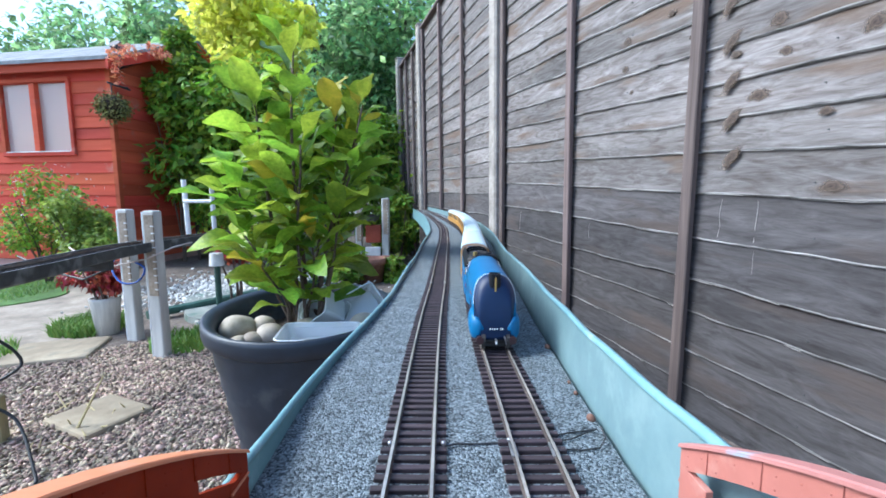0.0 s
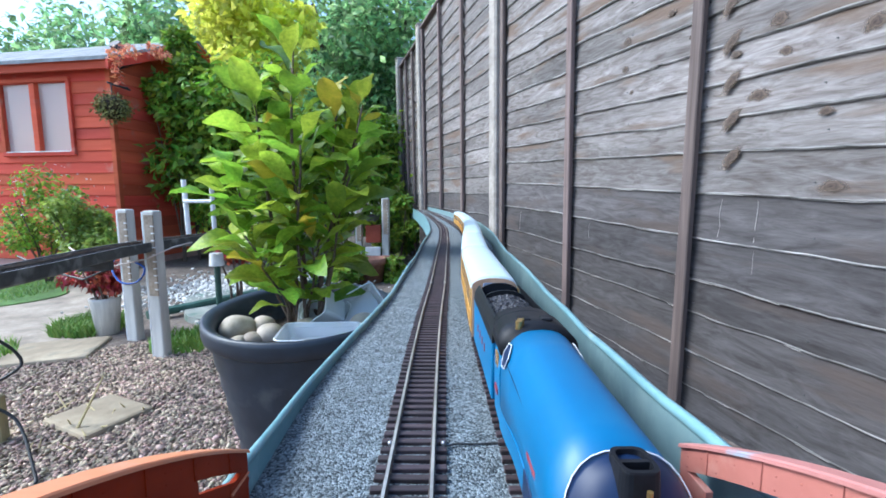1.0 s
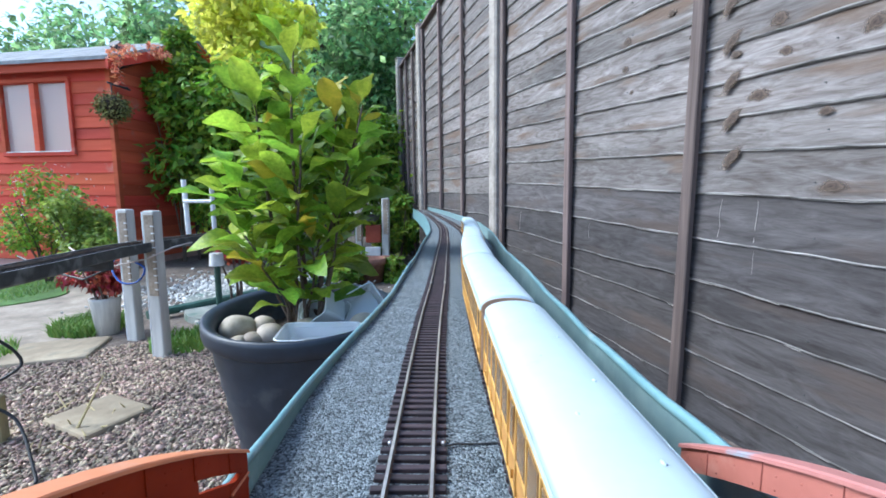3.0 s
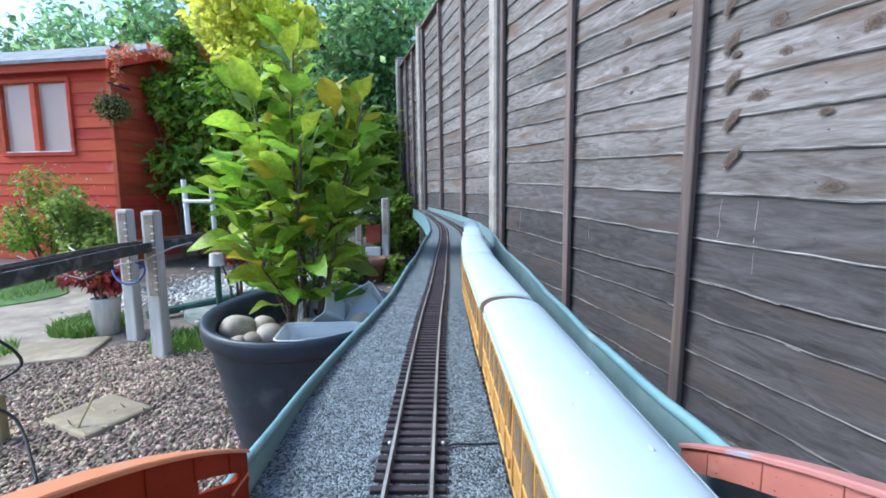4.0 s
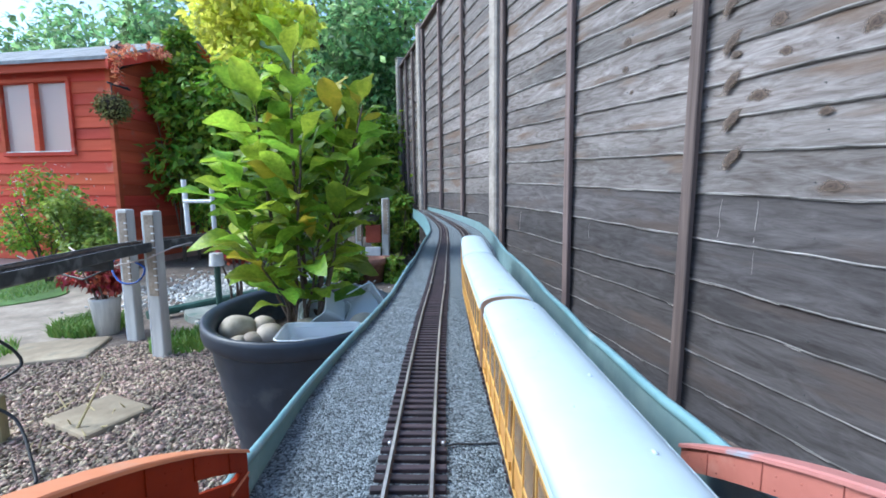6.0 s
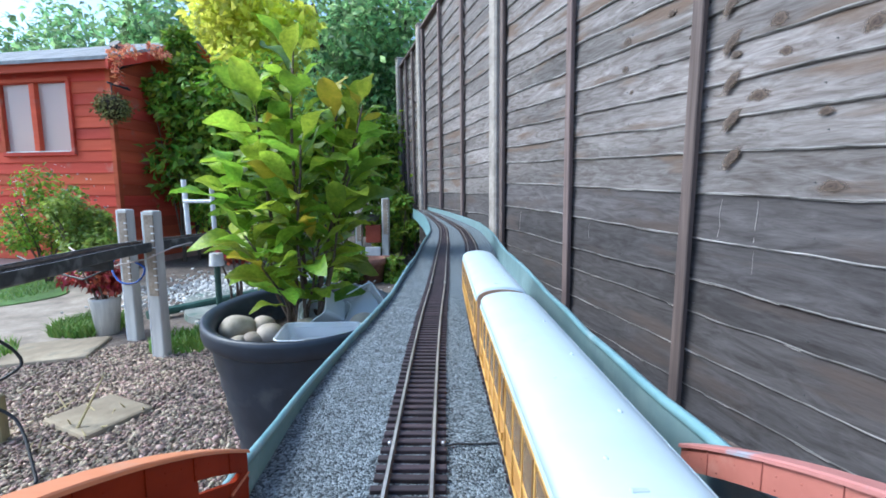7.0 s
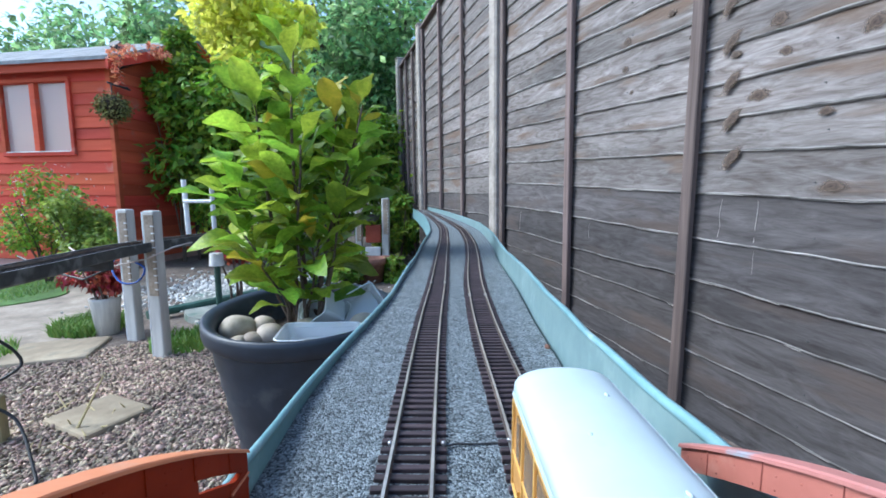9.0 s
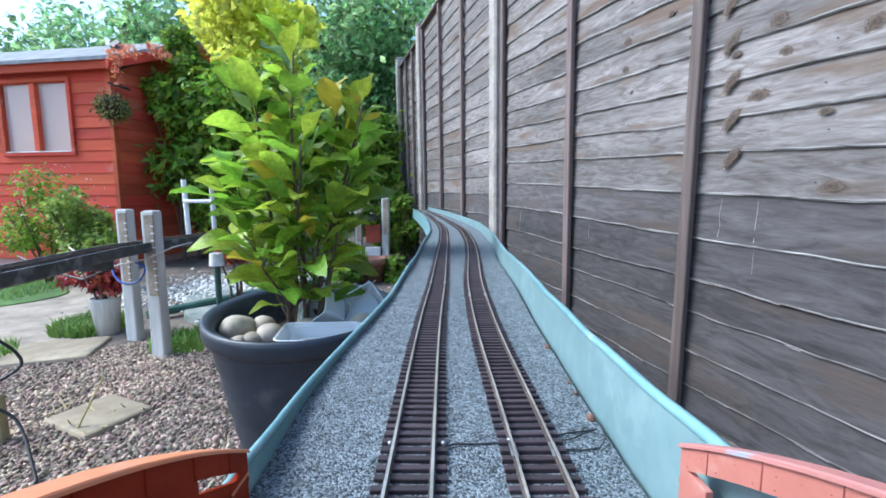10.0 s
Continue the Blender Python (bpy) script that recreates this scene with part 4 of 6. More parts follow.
def tender():
    c = thing("tender", "blue model locomotive tender filled with black coal", "model tender")
    h = TENDER / 2
    W = 0.0161
    part("tank", cube((0, 0, 0.0220), (2 * W, TENDER - 0.002, 0.0245), bevel=0.0010, seg=2), M["blue"], c)
    for s in (-1, 1):
        # black curved-in top sides
        rr = []
        for y in (-h + 0.001, h - 0.001):
            rr.append([(s * W, y, 0.0335), (s * (W - 0.0004), y, 0.0375), (s * (W - 0.0026), y, 0.0410), (s * (W - 0.0036), y, 0.0416), (s * (W - 0.0036), y, 0.0408), (s * (W - 0.0030), y, 0.0400), (s * (W - 0.0016), y, 0.0370), (s * (W - 0.0014), y, 0.0335)])
        part("top_side", loft(rr), M["loco_black"], c, "black rolled-in upper side")
        for k in range(4):
            part("letter_bar", cube((s * (W + 0.0001), -0.018 + k * 0.012, 0.0235), (0.0004, 0.0026, 0.0034)), M["redplate"], c, "small dull red bar")
    dk = bmesh.new()
    n = 22
    vs = [[bm_v for bm_v in (dk.verts.new((x, -0.022 + (h - 0.012 + 0.022) * j / 26, 0.0376 + 0.0032 * (1 - (x / 0.0125) ** 2) + 0.0016 * noise.noise(Vector((x * 330, j * 0.9, 1))))) for x in np.linspace(-0.0127, 0.0127, n))] for j in range(27)]
    for a, b in zip(vs, vs[1:]):
        for k in range(n - 1):
            dk.faces.new((a[k], a[k + 1], b[k + 1], b[k]))
    part("coal", dk, M["coal"], c, "heap of small black coal")
    part("deck", cube((0, -0.030, 0.0350), (0.0270, 0.022, 0.0030)), M["loco_black"], c)
    part("inner_floor", cube((0, 0.012, 0.0345), (0.0270, 0.070, 0.0030)), M["loco_black"], c)
    for y in (-0.0225, h - 0.0115, -h + 0.0016):
        rf = []
        for dy in (-0.0009, 0.0009):
            rf.append([(-0.0128 * math.cos(math.pi * j / 12), y + dy, 0.0355 + 0.0074 * math.sin(math.pi * j / 12) ** 0.7) for j in range(13)])
        part("bulkhead", loft(rf), M["loco_black"], c)
    rf = []
    for y in (h - 0.0125, h + 0.0015):
        rf.append([(-0.0142 * math.cos(math.pi * j / 12), y, 0.0390 + 0.0070 * math.sin(math.pi * j / 12) ** 0.8) for j in range(13)])
    part("front_roof", loft(rf), M["loco_black"], c, "black arched front plate", smooth=True)
    part("filler", tube(bmesh.new(), [(0, -0.031, 0.0360), (0, -0.031, 0.0398)], 0.0036, 12), M["loco_black"], c)
    part("chassis", cube((0, 0, 0.0080), (0.0240, TENDER - 0.006, 0.0050)), M["underframe"], c)
    for y in (-0.026, -0.009, 0.009, 0.026):
        wheelset(c, y, 0.0062)
    fit_body(c)
    return c


# distance of the first coach's front along the line, second by second
RUN = [(0.0, 0.496), (0.4, 0.410), (0.8, 0.324), (1.2, 0.238), (1.6, 0.150), (1.9, 0.0825), (2.3, 0.006), (2.7, -0.081), (3.2, -0.180), (3.8, -0.285), (4.3, -0.3745), (4.7, -0.452),
       (5.2, -0.534), (5.7, -0.6315), (6.3, -0.743), (7.0, -0.855), (7.4, -0.930), (7.8, -0.986), (8.4, -1.063), (8.8, -1.118), (9.2, -1.171), (9.6, -1.2175), (10.0, -1.260)]
TRAIN = []


def train():
    lo = loco()
    te = tender()
    TRAIN.append((lo, -0.219, LOCO * FY))
    TRAIN.append((te, -0.219 + (LOCO - 0.010) * FY + 0.0035, TENDER * FY))
    a = coach()
    TRAIN.append((a, 0.0, COACH))
    for k in range(1, 7):
        TRAIN.append((copy_thing(a, Matrix()), k * (COACH + GAP), COACH))


def motions():
    for ob, off, length in TRAIN:
        rows = []
        for i in range(51):
            t = i * 0.2
            u = smooth_run(t) + off
            f, r = RIGHT.at(u + 0.18 * length), RIGHT.at(u + 0.82 * length)
            d = (f - r).normalized()
            c = r + d * (0.32 * length)
            rows.append((t, pose(c.x, c.y, 0.0, 0, 0, math.degrees(math.atan2(-d.x, d.y)) % 360)))
        walk(ob, rows)


def smooth_run(t):
    """The run between the table's rows, as a smooth curve."""
    n = len(RUN)
    i = max(0, min(n - 2, next((k for k in range(n - 1) if RUN[k + 1][0] >= t), n - 2)))
    (t0, u0), (t1, u1) = RUN[i], RUN[i + 1]

    def v(k):
        a, b = RUN[max(0, k - 1)], RUN[min(n - 1, k + 1)]
        return (b[1] - a[1]) / (b[0] - a[0])
    s, w = (t - t0) / (t1 - t0), t1 - t0
    return (2 * s**3 - 3 * s**2 + 1) * u0 + (s**3 - 2 * s**2 + s) * w * v(i) + (-2 * s**3 + 3 * s**2) * u1 + (s**3 - s**2) * w * v(i + 1)


# ---- the girder bridge under the camera ----
def girder(x, side, y_end, z_end, rise, fw, face, top, label):
    """Bowstring side girder: arched top chord and flange, posts and diagonals between chords."""
    g = thing("bridge_girder", label, "bridge girder", group="girders of the model bridge")
    c0, half = -0.03, y_end + 0.03

    def arch(y):
        return z_end + rise * (1 - ((y - c0) / half) ** 2)
    ys = np.linspace(c0 - half, c0 + half, 49)
    t = 0.0022
    xs = (x, x + side * t)
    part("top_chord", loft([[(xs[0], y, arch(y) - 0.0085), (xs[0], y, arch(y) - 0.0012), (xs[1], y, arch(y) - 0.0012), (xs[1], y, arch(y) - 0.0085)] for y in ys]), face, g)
    # on the orange girder the flange's paler colour carries the daylight
    part("flange", loft([[(x - side * 0.0010, y, arch(y) - 0.0013), (x - side * 0.0010, y, arch(y) - 0.0004), (x - side * 0.0006, y, arch(y)), (x + side * fw, y, arch(y)), (x + side * (fw + 0.0004), y, arch(y) - 0.0013)] for y in ys]), top, g, "pale top flange, faded on pink, light painted in on orange")
    part("bottom_chord", cube((x + side * t / 2, c0, 0.000), (t, 2 * half, 0.010), bevel=0.0003), face, g)
    bays = [c0 + half * k for k in (-1, -0.62, -0.24, 0.24, 0.62, 1)]
    for s in (-1, 1):
        y = c0 + s * (half - 0.0062)
        part("end_post", cube((x + side * t / 2, y, (arch(y) - 0.012 - 0.004) / 2), (t * 0.98, 0.0124, arch(y) - 0.004), bevel=0.0002), face, g)
        part("plate", cube((x - side * 0.0002, y, 0.008), (0.0008, 0.0120, 0.0006)), top, g)
    for k, (a, b) in enumerate(zip(bays, bays[1:])):
        if k:
            part("upright", cube((x + side * t / 2, a, (arch(a) - 0.010) / 2), (t * 0.9, 0.0075, arch(a) - 0.012), bevel=0.0002), face, g)
        lo, hi = ((b, a) if b > 0 and k > 2 else (a, b))
        p, q = Vector((x + side * t / 2, lo, 0.003)), Vector((x + side * t / 2, hi, min(arch(hi), arch(lo) + 0.03) - 0.010))
        for u, v in ((p, q), (Vector((p.x, q.y, p.z)), Vector((p.x, p.y, max(0.006, arch(p.y) - 0.010))))):
            d = v - u
            m = Matrix.Translation((u + v) / 2) @ Matrix.Rotation(math.atan2(d.z, d.y), 4, "X")
            part("diagonal", cube((0, 0, 0), (t * 0.8, d.length, 0.0050), m=m), face, g)
    if side < 0:
        part("web", loft([[(x + side * 0.0004, y, -0.002), (x + side * 0.0004, y, arch(y) - 0.008), (x + side * 0.0018, y, arch(y) - 0.008), (x + side * 0.0018, y, -0.002)] for y in ys if y < y_end - 0.024]), face, g)
    # plate seams and small rivets, some painted over
    for k, y in enumerate(np.arange(c0 + half - 0.0122, 0.02, -0.0185)):
        part("seam", cube((x - side * 0.0001, y, arch(y) - 0.0050), (0.0005, 0.0004, 0.0068)), face, g)
    rivet, chance = None, random.Random(17)
    for y in np.arange(c0 - half + 0.003, c0 + half, 0.0062):
        for dz in (0.0040, 0.0072):
            m = Matrix.Translation((x - side * 0.0001, y, arch(y) - dz))
            if y < 0.03 or chance.random() < 0.35:
                continue
            if rivet is None:
                bm = bmesh.new()
                bmesh.ops.create_icosphere(bm, subdivisions=1, radius=0.00024)
                rivet = part("rivet", bm, face, g, m=m)
            else:
                again(rivet, m)


def track_wiring():
    """Feed wires and solder blobs at the rail joints."""
    z = -0.0034
    a = thing("cable", "thin black feed wire lying on the ballast", "cable", group="feed wires on the ballast")
    part("wire", tube(bmesh.new(), [(0.0005, 0.1755, z), (0.006, 0.1768, z + 0.0004), (0.014, 0.1774, z), (0.0225, 0.1782, z), (0.027, 0.178, z)], 0.00042, 6), M["cable_black"], a)
    a = thing("cable", "looped black feed wires beside the track", "cable", group="feed wires on the ballast")
    for pts in ([(0.050, 0.184, z), (0.058, 0.1865, z), (0.066, 0.1882, z), (0.0715, 0.188, z + 0.001)], [(0.050, 0.1795, z), (0.058, 0.1815, z), (0.066, 0.1860, z + 0.0005), (0.0715, 0.188, z + 0.001)],
                [(0.052, 0.1735, z), (0.060, 0.1728, z), (0.068, 0.1745, z), (0.0722, 0.1790, z + 0.002), (0.0720, 0.185, z + 0.004)]):
        part("wire", tube(bmesh.new(), pts, 0.00038, 6), M["cable_black"], a)
    for x, y in ((-0.0228, 0.1745), (0.0292, 0.1770), (0.0003, 0.1745)):
        bm = bmesh.new()
        bmesh.ops.create_icosphere(bm, subdivisions=2, radius=0.0012)
        tagged(put("solder_blob", bm, M["steel"], m=pose(x, y, -0.0012), smooth=True), "dull silver blob of solder on the rail", "solder", "solder on the rails")


def bridge():
    track_wiring()
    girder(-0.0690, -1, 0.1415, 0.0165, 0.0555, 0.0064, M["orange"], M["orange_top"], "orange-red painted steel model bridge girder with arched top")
    girder(0.0705, 1, 0.1190, 0.0325, 0.0424, 0.0034, M["pink"], M["pink_top"], "faded salmon-pink model bridge girder with scuffed arched top")


# ---- plants ----
def leaf_cloud(name, clumps, count, size, material, seed, parent=None, label="", droop=0.3, flat=0.5):
    """Many small folded leaves over the surfaces of the given clumps (x, y, z, rx, ry, rz)."""
    rng = np.random.default_rng(seed)
    w = np.array([max(c[3] * c[4], c[4] * c[5], c[3] * c[5]) for c in clumps])
    pick = rng.choice(len(clumps), count, p=w / w.sum())
    C = np.array(clumps)[pick]
    d = rng.normal(size=(count, 3))
    d /= np.linalg.norm(d, axis=1)[:, None]
    rad = rng.uniform(0.45, 1.0, count) ** 0.5 * (1 + 0.22 * rng.normal(size=count))
    base = C[:, :3] + d * C[:, 3:] * rad[:, None]
    nrm = d * (1 - flat) + np.array([0, 0, 1]) * flat + 0.55 * rng.normal(size=(count, 3))
    nrm /= np.linalg.norm(nrm, axis=1)[:, None]
    ax = rng.normal(size=(count, 3)) + d * 0.7 - np.array([0, 0, droop])
    ax -= nrm * (ax * nrm).sum(1)[:, None]
    ax /= np.linalg.norm(ax, axis=1)[:, None]
    sd_ = np.cross(nrm, ax)
    L = (size * rng.uniform(0.6, 1.35, count))[:, None]
    Wd = L * rng.uniform(0.40, 0.62, count)[:, None]
    tip = base + ax * L - nrm * L * 0.12
    mid = base + ax * L * 0.52 + nrm * L * 0.06
    l, r = base + ax * L * 0.45 + sd_ * Wd * 0.5 + nrm * L * 0.10, base + ax * L * 0.45 - sd_ * Wd * 0.5 + nrm * L * 0.10
    V5 = np.stack([base, l, tip, r, mid - nrm * L * 0.05], 1).reshape(-1, 3)
    b = np.arange(count)[:, None] * 5
    F = np.concatenate([b + np.array([[0, 4, 1]]), b + np.array([[1, 4, 2]]), b + np.array([[0, 3, 4]]), b + np.array([[3, 2, 4]])], 1).reshape(-1, 3)
    me = bpy.data.meshes.new(name)
    me.from_pydata(V5.tolist(), [], F.tolist())
    me.materials.append(material)
    ob = new(name, me)
    if parent:
        ob.parent = parent
    if label:
        ob["label"] = label
    return ob


def clumps_in(rng, c, r, n, k=0.33):
    """Uneven clumps inside an ellipsoid."""
    out = []
    for _ in range(n):
        d = Vector((rng.gauss(0, 1), rng.gauss(0, 1), rng.gauss(0, 1))).normalized() * rng.uniform(0.25, 0.95)
        s = rng.uniform(0.6, 1.3) * k
        out.append((c[0] + d.x * r[0], c[1] + d.y * r[1], c[2] + d.z * r[2], r[0] * s, r[1] * s, r[2] * s * 0.8))
    return out


def tree(x, y, height, r, material, seed, count, size, label, name="tree", low=0.25):
    rng = random.Random(seed)
    t = thing(name, label, name)
    tr = bmesh.new()
    top = Vector((x + 0.15 * r, y, GROUND + height * 0.75))
    pts = [Vector((x, y, GROUND - 0.02)).lerp(top, k / 6) + Vector((rng.uniform(-1, 1), rng.uniform(-1, 1), 0)) * 0.03 * height * (k > 0) for k in range(7)]
    tube(tr, pts, 0.035 * height, 8, 0.008 * height)
    part("trunk", tr, M["bark"], t, smooth=True)
    cc = (x, y, GROUND + height * (low + 1) / 2)
    cl = clumps_in(rng, cc, (r, r, height * (1 - low) / 2), 26)
    for c in cl[:8]:
        a = pts[rng.randrange(2, 6)]
        e = Vector(c[:3])
        part("limb", tube(bmesh.new(), [a, a.lerp(e, 0.5) + Vector((0, 0, 0.04 * height)), e], 0.012 * height, 6, 0.003 * height), M["bark"], t)
    leaf_cloud("crown", cl, count, size, material, seed, t)
    return t


def shrub(x, y, z, c, r, n, count, size, material, seed, label, name="shrub"):
    rng = random.Random(seed)
    t = thing(name, label, "shrub")
    for k in range(5):
        e = Vector((x + rng.uniform(-.6, .6) * r[0], y + rng.uniform(-.6, .6) * r[1], c + rng.uniform(0, .5) * r[2]))
        part("stem", tube(bmesh.new(), [(x + rng.uniform(-.02, .02), y, z), ((x + e.x) / 2 + 0.02, (y + e.y) / 2, (z + e.z) / 2), e], 0.008, 6, 0.003), M["stem"], t)
    leaf_cloud("foliage", clumps_in(rng, (x, y, c), r, n, 0.36), count, size, material, seed, t)
    return t


def big_leaf(seed):
    """A broad pointed leaf along +y, folded at the midrib, with waved margins."""
    rnd = random.Random(seed)
    bm = bmesh.new()
    n, rows = 9, []
    fold, curl, wave = rnd.uniform(0.10, 0.45), rnd.uniform(0.10, 0.75), rnd.uniform(0.03, 0.075)
    ph, width = rnd.uniform(0, 6), rnd.uniform(0.19, 0.28)
    for i in range(n + 1):
        f = i / n
        w = width * (math.sin(math.pi * f ** 1.28) ** 0.85 if 0 < f < 1 else 0.0) + 0.004
        z0 = -curl * f * f * 0.6 + 0.10 * f
        row = []
        for k in (-1, -0.55, 0, 0.55, 1):
            x = w * k
            z = z0 + fold * abs(x) + wave * abs(k) * math.sin(f * 9 + ph + (1.3 if k > 0 else 0))
            row.append(bm.verts.new((x, 0.16 + f * (1 - 0.12 * curl), z)))
        rows.append(row)
    for a, b in zip(rows, rows[1:]):
        for k in range(4):
            bm.faces.new((a[k], a[k + 1], b[k + 1], b[k]))
    tube(bm, [(0, 0, -0.02), (0, 0.09, -0.004), (0, 0.17, 0)], 0.012, 5, 0.010)
    return bm


POT = Vector((-0.280, 0.875, 0))


def potted_plant():
    p = thing("planter", "large dark navy plastic plant pot with a rolled rim", "plant pot", pose(POT.x, POT.y, GROUND - 0.006, 4, 0, 0))
    R, h = 0.187, 0.345
    tall = 1.13
    prof = [(0.0, 0.0), (0.108, 0.0), (0.116, 0.004)]
    for k in range(16):
        f = k / 15
        prof.append((0.116 + (R * 0.93 - 0.116) * f ** 0.95 + 0.0030 * (k % 2), 0.006 + 0.312 * f))
    part("body", lathe(prof + [(R * 0.93, 0.322), (R * 0.88, 0.322), (R * 0.85, 0.27), (R * 0.83, 0.24)], 64), M["pot"], p, m=Matrix.Diagonal((1, 1, tall, 1)), smooth=True)
    part("rim", lathe([(R * 0.90, 0.314), (R * 0.965, 0.314), (R * 0.99, 0.319), (R * 1.0, 0.328), (R * 1.0, 0.338), (R * 0.992, h), (R * 0.965, h + 0.002), (R * 0.90, h - 0.004), (R * 0.875, h - 0.012), (R * 0.865, 0.300)], 64), M["pot"], p, "thick rounded rim", m=Matrix.Diagonal((1, 1, tall, 1)), smooth=True)
    soil = bmesh.new()
    bmesh.ops.create_grid(soil, x_segments=40, y_segments=40, size=R * 0.87)
    bmesh.ops.delete(soil, geom=[v for v in soil.verts if v.co.length > R * 0.872], context="VERTS")
    for v in soil.verts:
        v.co.z = 0.288 + 0.012 * noise.noise(v.co * 25)
    part("soil", soil, M["soil"], p, "dark crumbly potting soil", m=Matrix.Diagonal((1, 1, tall, 1)), smooth=True)
    zs = GROUND + 0.328
    # cobbles on the soil
    for dx, dy, r, k in ((-0.128, -0.050, 0.033, 1), (-0.088, -0.020, 0.026, 2), (-0.052, -0.078, 0.027, 3), (-0.075, -0.098, 0.020, 4), (0.005, -0.030, 0.025, 5), (0.125, -0.045, 0.036, 6), (-0.098, -0.110, 0.017, 7), (0.022, -0.012, 0.020, 8)):
        bm = bmesh.new()
        bmesh.ops.create_icosphere(bm, subdivisions=3, radius=0.9)
        for v in bm.verts:
            v.co = Vector((v.co.x * r * 1.15, v.co.y * r, v.co.z * r * 0.82)) * (1 + 0.14 * noise.noise(v.co * 1.1 + Vector((k * 9, 0, 0))))
        tagged(put("cobble", bm, M["cobble"], m=pose(POT.x + dx, POT.y + dy, zs + r * 0.62, 0, 0, 40 * k), smooth=True), "smooth cream-brown cobble lying on the pot's soil", "stone", "cobbles in the plant pot")
    # cloudy plastic trays
    def tray(name, m, w, d, h2, label):
        t = thing(name, label, "plastic tray", m)
        rr = []
        for z, k in ((0, 0.90), (0.002, 0.92), (h2, 1.0), (h2, 1.05), (h2 - 0.002, 1.05), (h2 - 0.004, 0.99), (0.004, 0.90)):
            ring = []
            for a in range(24):
                an = 2 * math.pi * a / 24
                ca, sa = math.cos(an), math.sin(an)
                ring.append((w / 2 * k * math.copysign(abs(ca) ** 0.22, ca), d / 2 * k * math.copysign(abs(sa) ** 0.22, sa), z))
            rr.append(ring)
        part("shell", loft(rr), M["plastic"], t, "cloudy clear plastic")
        edge = []
        for a in range(25):
            ca, sa = math.cos(2 * math.pi * a / 24), math.sin(2 * math.pi * a / 24)
            edge.append((w * 0.525 * math.copysign(abs(ca) ** 0.22, ca), d * 0.525 * math.copysign(abs(sa) ** 0.22, sa), h2))
        part("rim", tube(bmesh.new(), edge, 0.0014, 5), M["plastic_rim"], t, "thicker white rim")
        part("ridge", cube((0, d * 0.47, h2 * 0.5), (w * 0.8, 0.002, h2 * 0.5)), M["plastic"], t)
    tray("plastic_tray", pose(POT.x + 0.058, POT.y - 0.125, zs + 0.008, 6, 0, 3), 0.135, 0.075, 0.030, "cloudy clear plastic food tray lying on the soil")
    tray("plastic_tub", pose(POT.x + 0.010, POT.y + 0.040, zs + 0.022, 66, 30, 20), 0.085, 0.070, 0.055, "cloudy clear plastic tub tipped on its side")
    tray("plastic_tub", pose(POT.x + 0.048, POT.y + 0.005, zs + 0.024, 48, -34, -20), 0.080, 0.066, 0.055, "scratched clear plastic tub leaning in the pot")
    tray("plastic_tub", pose(POT.x + 0.100, POT.y + 0.030, zs + 0.034, 58, -26, 25), 0.090, 0.062, 0.045, "pale bluish plastic tub leaning against the pot's rim")
    # the shrub itself
    s = thing("potted_shrub", "broad-leaved green shrub with a few yellowing leaves, growing in the pot", "shrub", pose(POT.x - 0.005, POT.y, zs - 0.01))
    rnd = random.Random(11)
    leaves = [part("leaf", big_leaf(k), M["leaf"], s, m=Matrix.Translation((0, 0, -5)), smooth=True) for k in range(7)]
    yellow = [part("leaf", big_leaf(k + 20), M["leaf_yellow"], s, "yellowing, brown-spotted leaf", m=Matrix.Translation((0, 0, -5)), smooth=True) for k in range(2)]
    used = set()

    def leaf_at(pnt, out, size, yel=False):
        pool = yellow if yel else leaves
        i = rnd.randrange(len(pool))
        o = out.normalized()
        q = o.to_track_quat("Y", "Z").to_matrix().to_4x4() @ Matrix.Rotation(rnd.uniform(-0.7, 0.7), 4, "Y")
        m = Matrix.Translation(pnt) @ q @ Matrix.Diagonal((size * rnd.uniform(0.85, 1.15), size, size, 1))
        key = (yel, i)
        if key in used:
            again(pool[i], m)
        else:
            used.add(key)
            pool[i].matrix_basis = m
    stems = [((-0.006, 0.0), (-0.015, 0.01, 0.585), 0.0048), ((-0.030, -0.01), (-0.088, -0.03, 0.500), 0.0048), ((0.020, 0.0), (0.125, 0.0, 0.465), 0.0048), ((0.010, 0.02), (0.070, 0.04, 0.490), 0.004),
             ((-0.015, 0.015), (-0.050, 0.06, 0.45), 0.004), ((0.028, -0.015), (0.110, -0.03, 0.330), 0.004), ((-0.035, 0.0), (-0.135, -0.02, 0.345), 0.004), ((0.00, -0.02), (0.020, -0.08, 0.380), 0.004),
             ((-0.020, -0.02), (-0.095, -0.06, 0.215), 0.0035), ((0.015, 0.02), (0.050, 0.06, 0.290), 0.0035), ((0.010, -0.01), (0.035, -0.05, 0.220), 0.0035), ((-0.020, -0.03), (-0.045, -0.10, 0.175), 0.0035),
             ((0.020, 0.01), (0.100, 0.06, 0.400), 0.004), ((-0.030, 0.0), (-0.100, 0.03, 0.420), 0.004)]
    for si, ((x0, y0), (x1, y1, z1), r) in enumerate(stems):
        a, b = Vector((x0, y0, 0)), Vector((x1, y1, z1))
        pts = []
        for k in range(9):
            f = k / 8
            pts.append(Vector((x0 + (x1 - x0) * f ** 1.35, y0 + (y1 - y0) * f ** 1.35, z1 * f)) + Vector((0.006 * math.sin(f * 7 + si), 0.006 * math.cos(f * 6 + si * 2), 0)))
        part("stem", tube(bmesh.new(), pts, r, 7, r * 0.45), M["stem"], s, smooth=True)
        n = int(9 + z1 * 32)
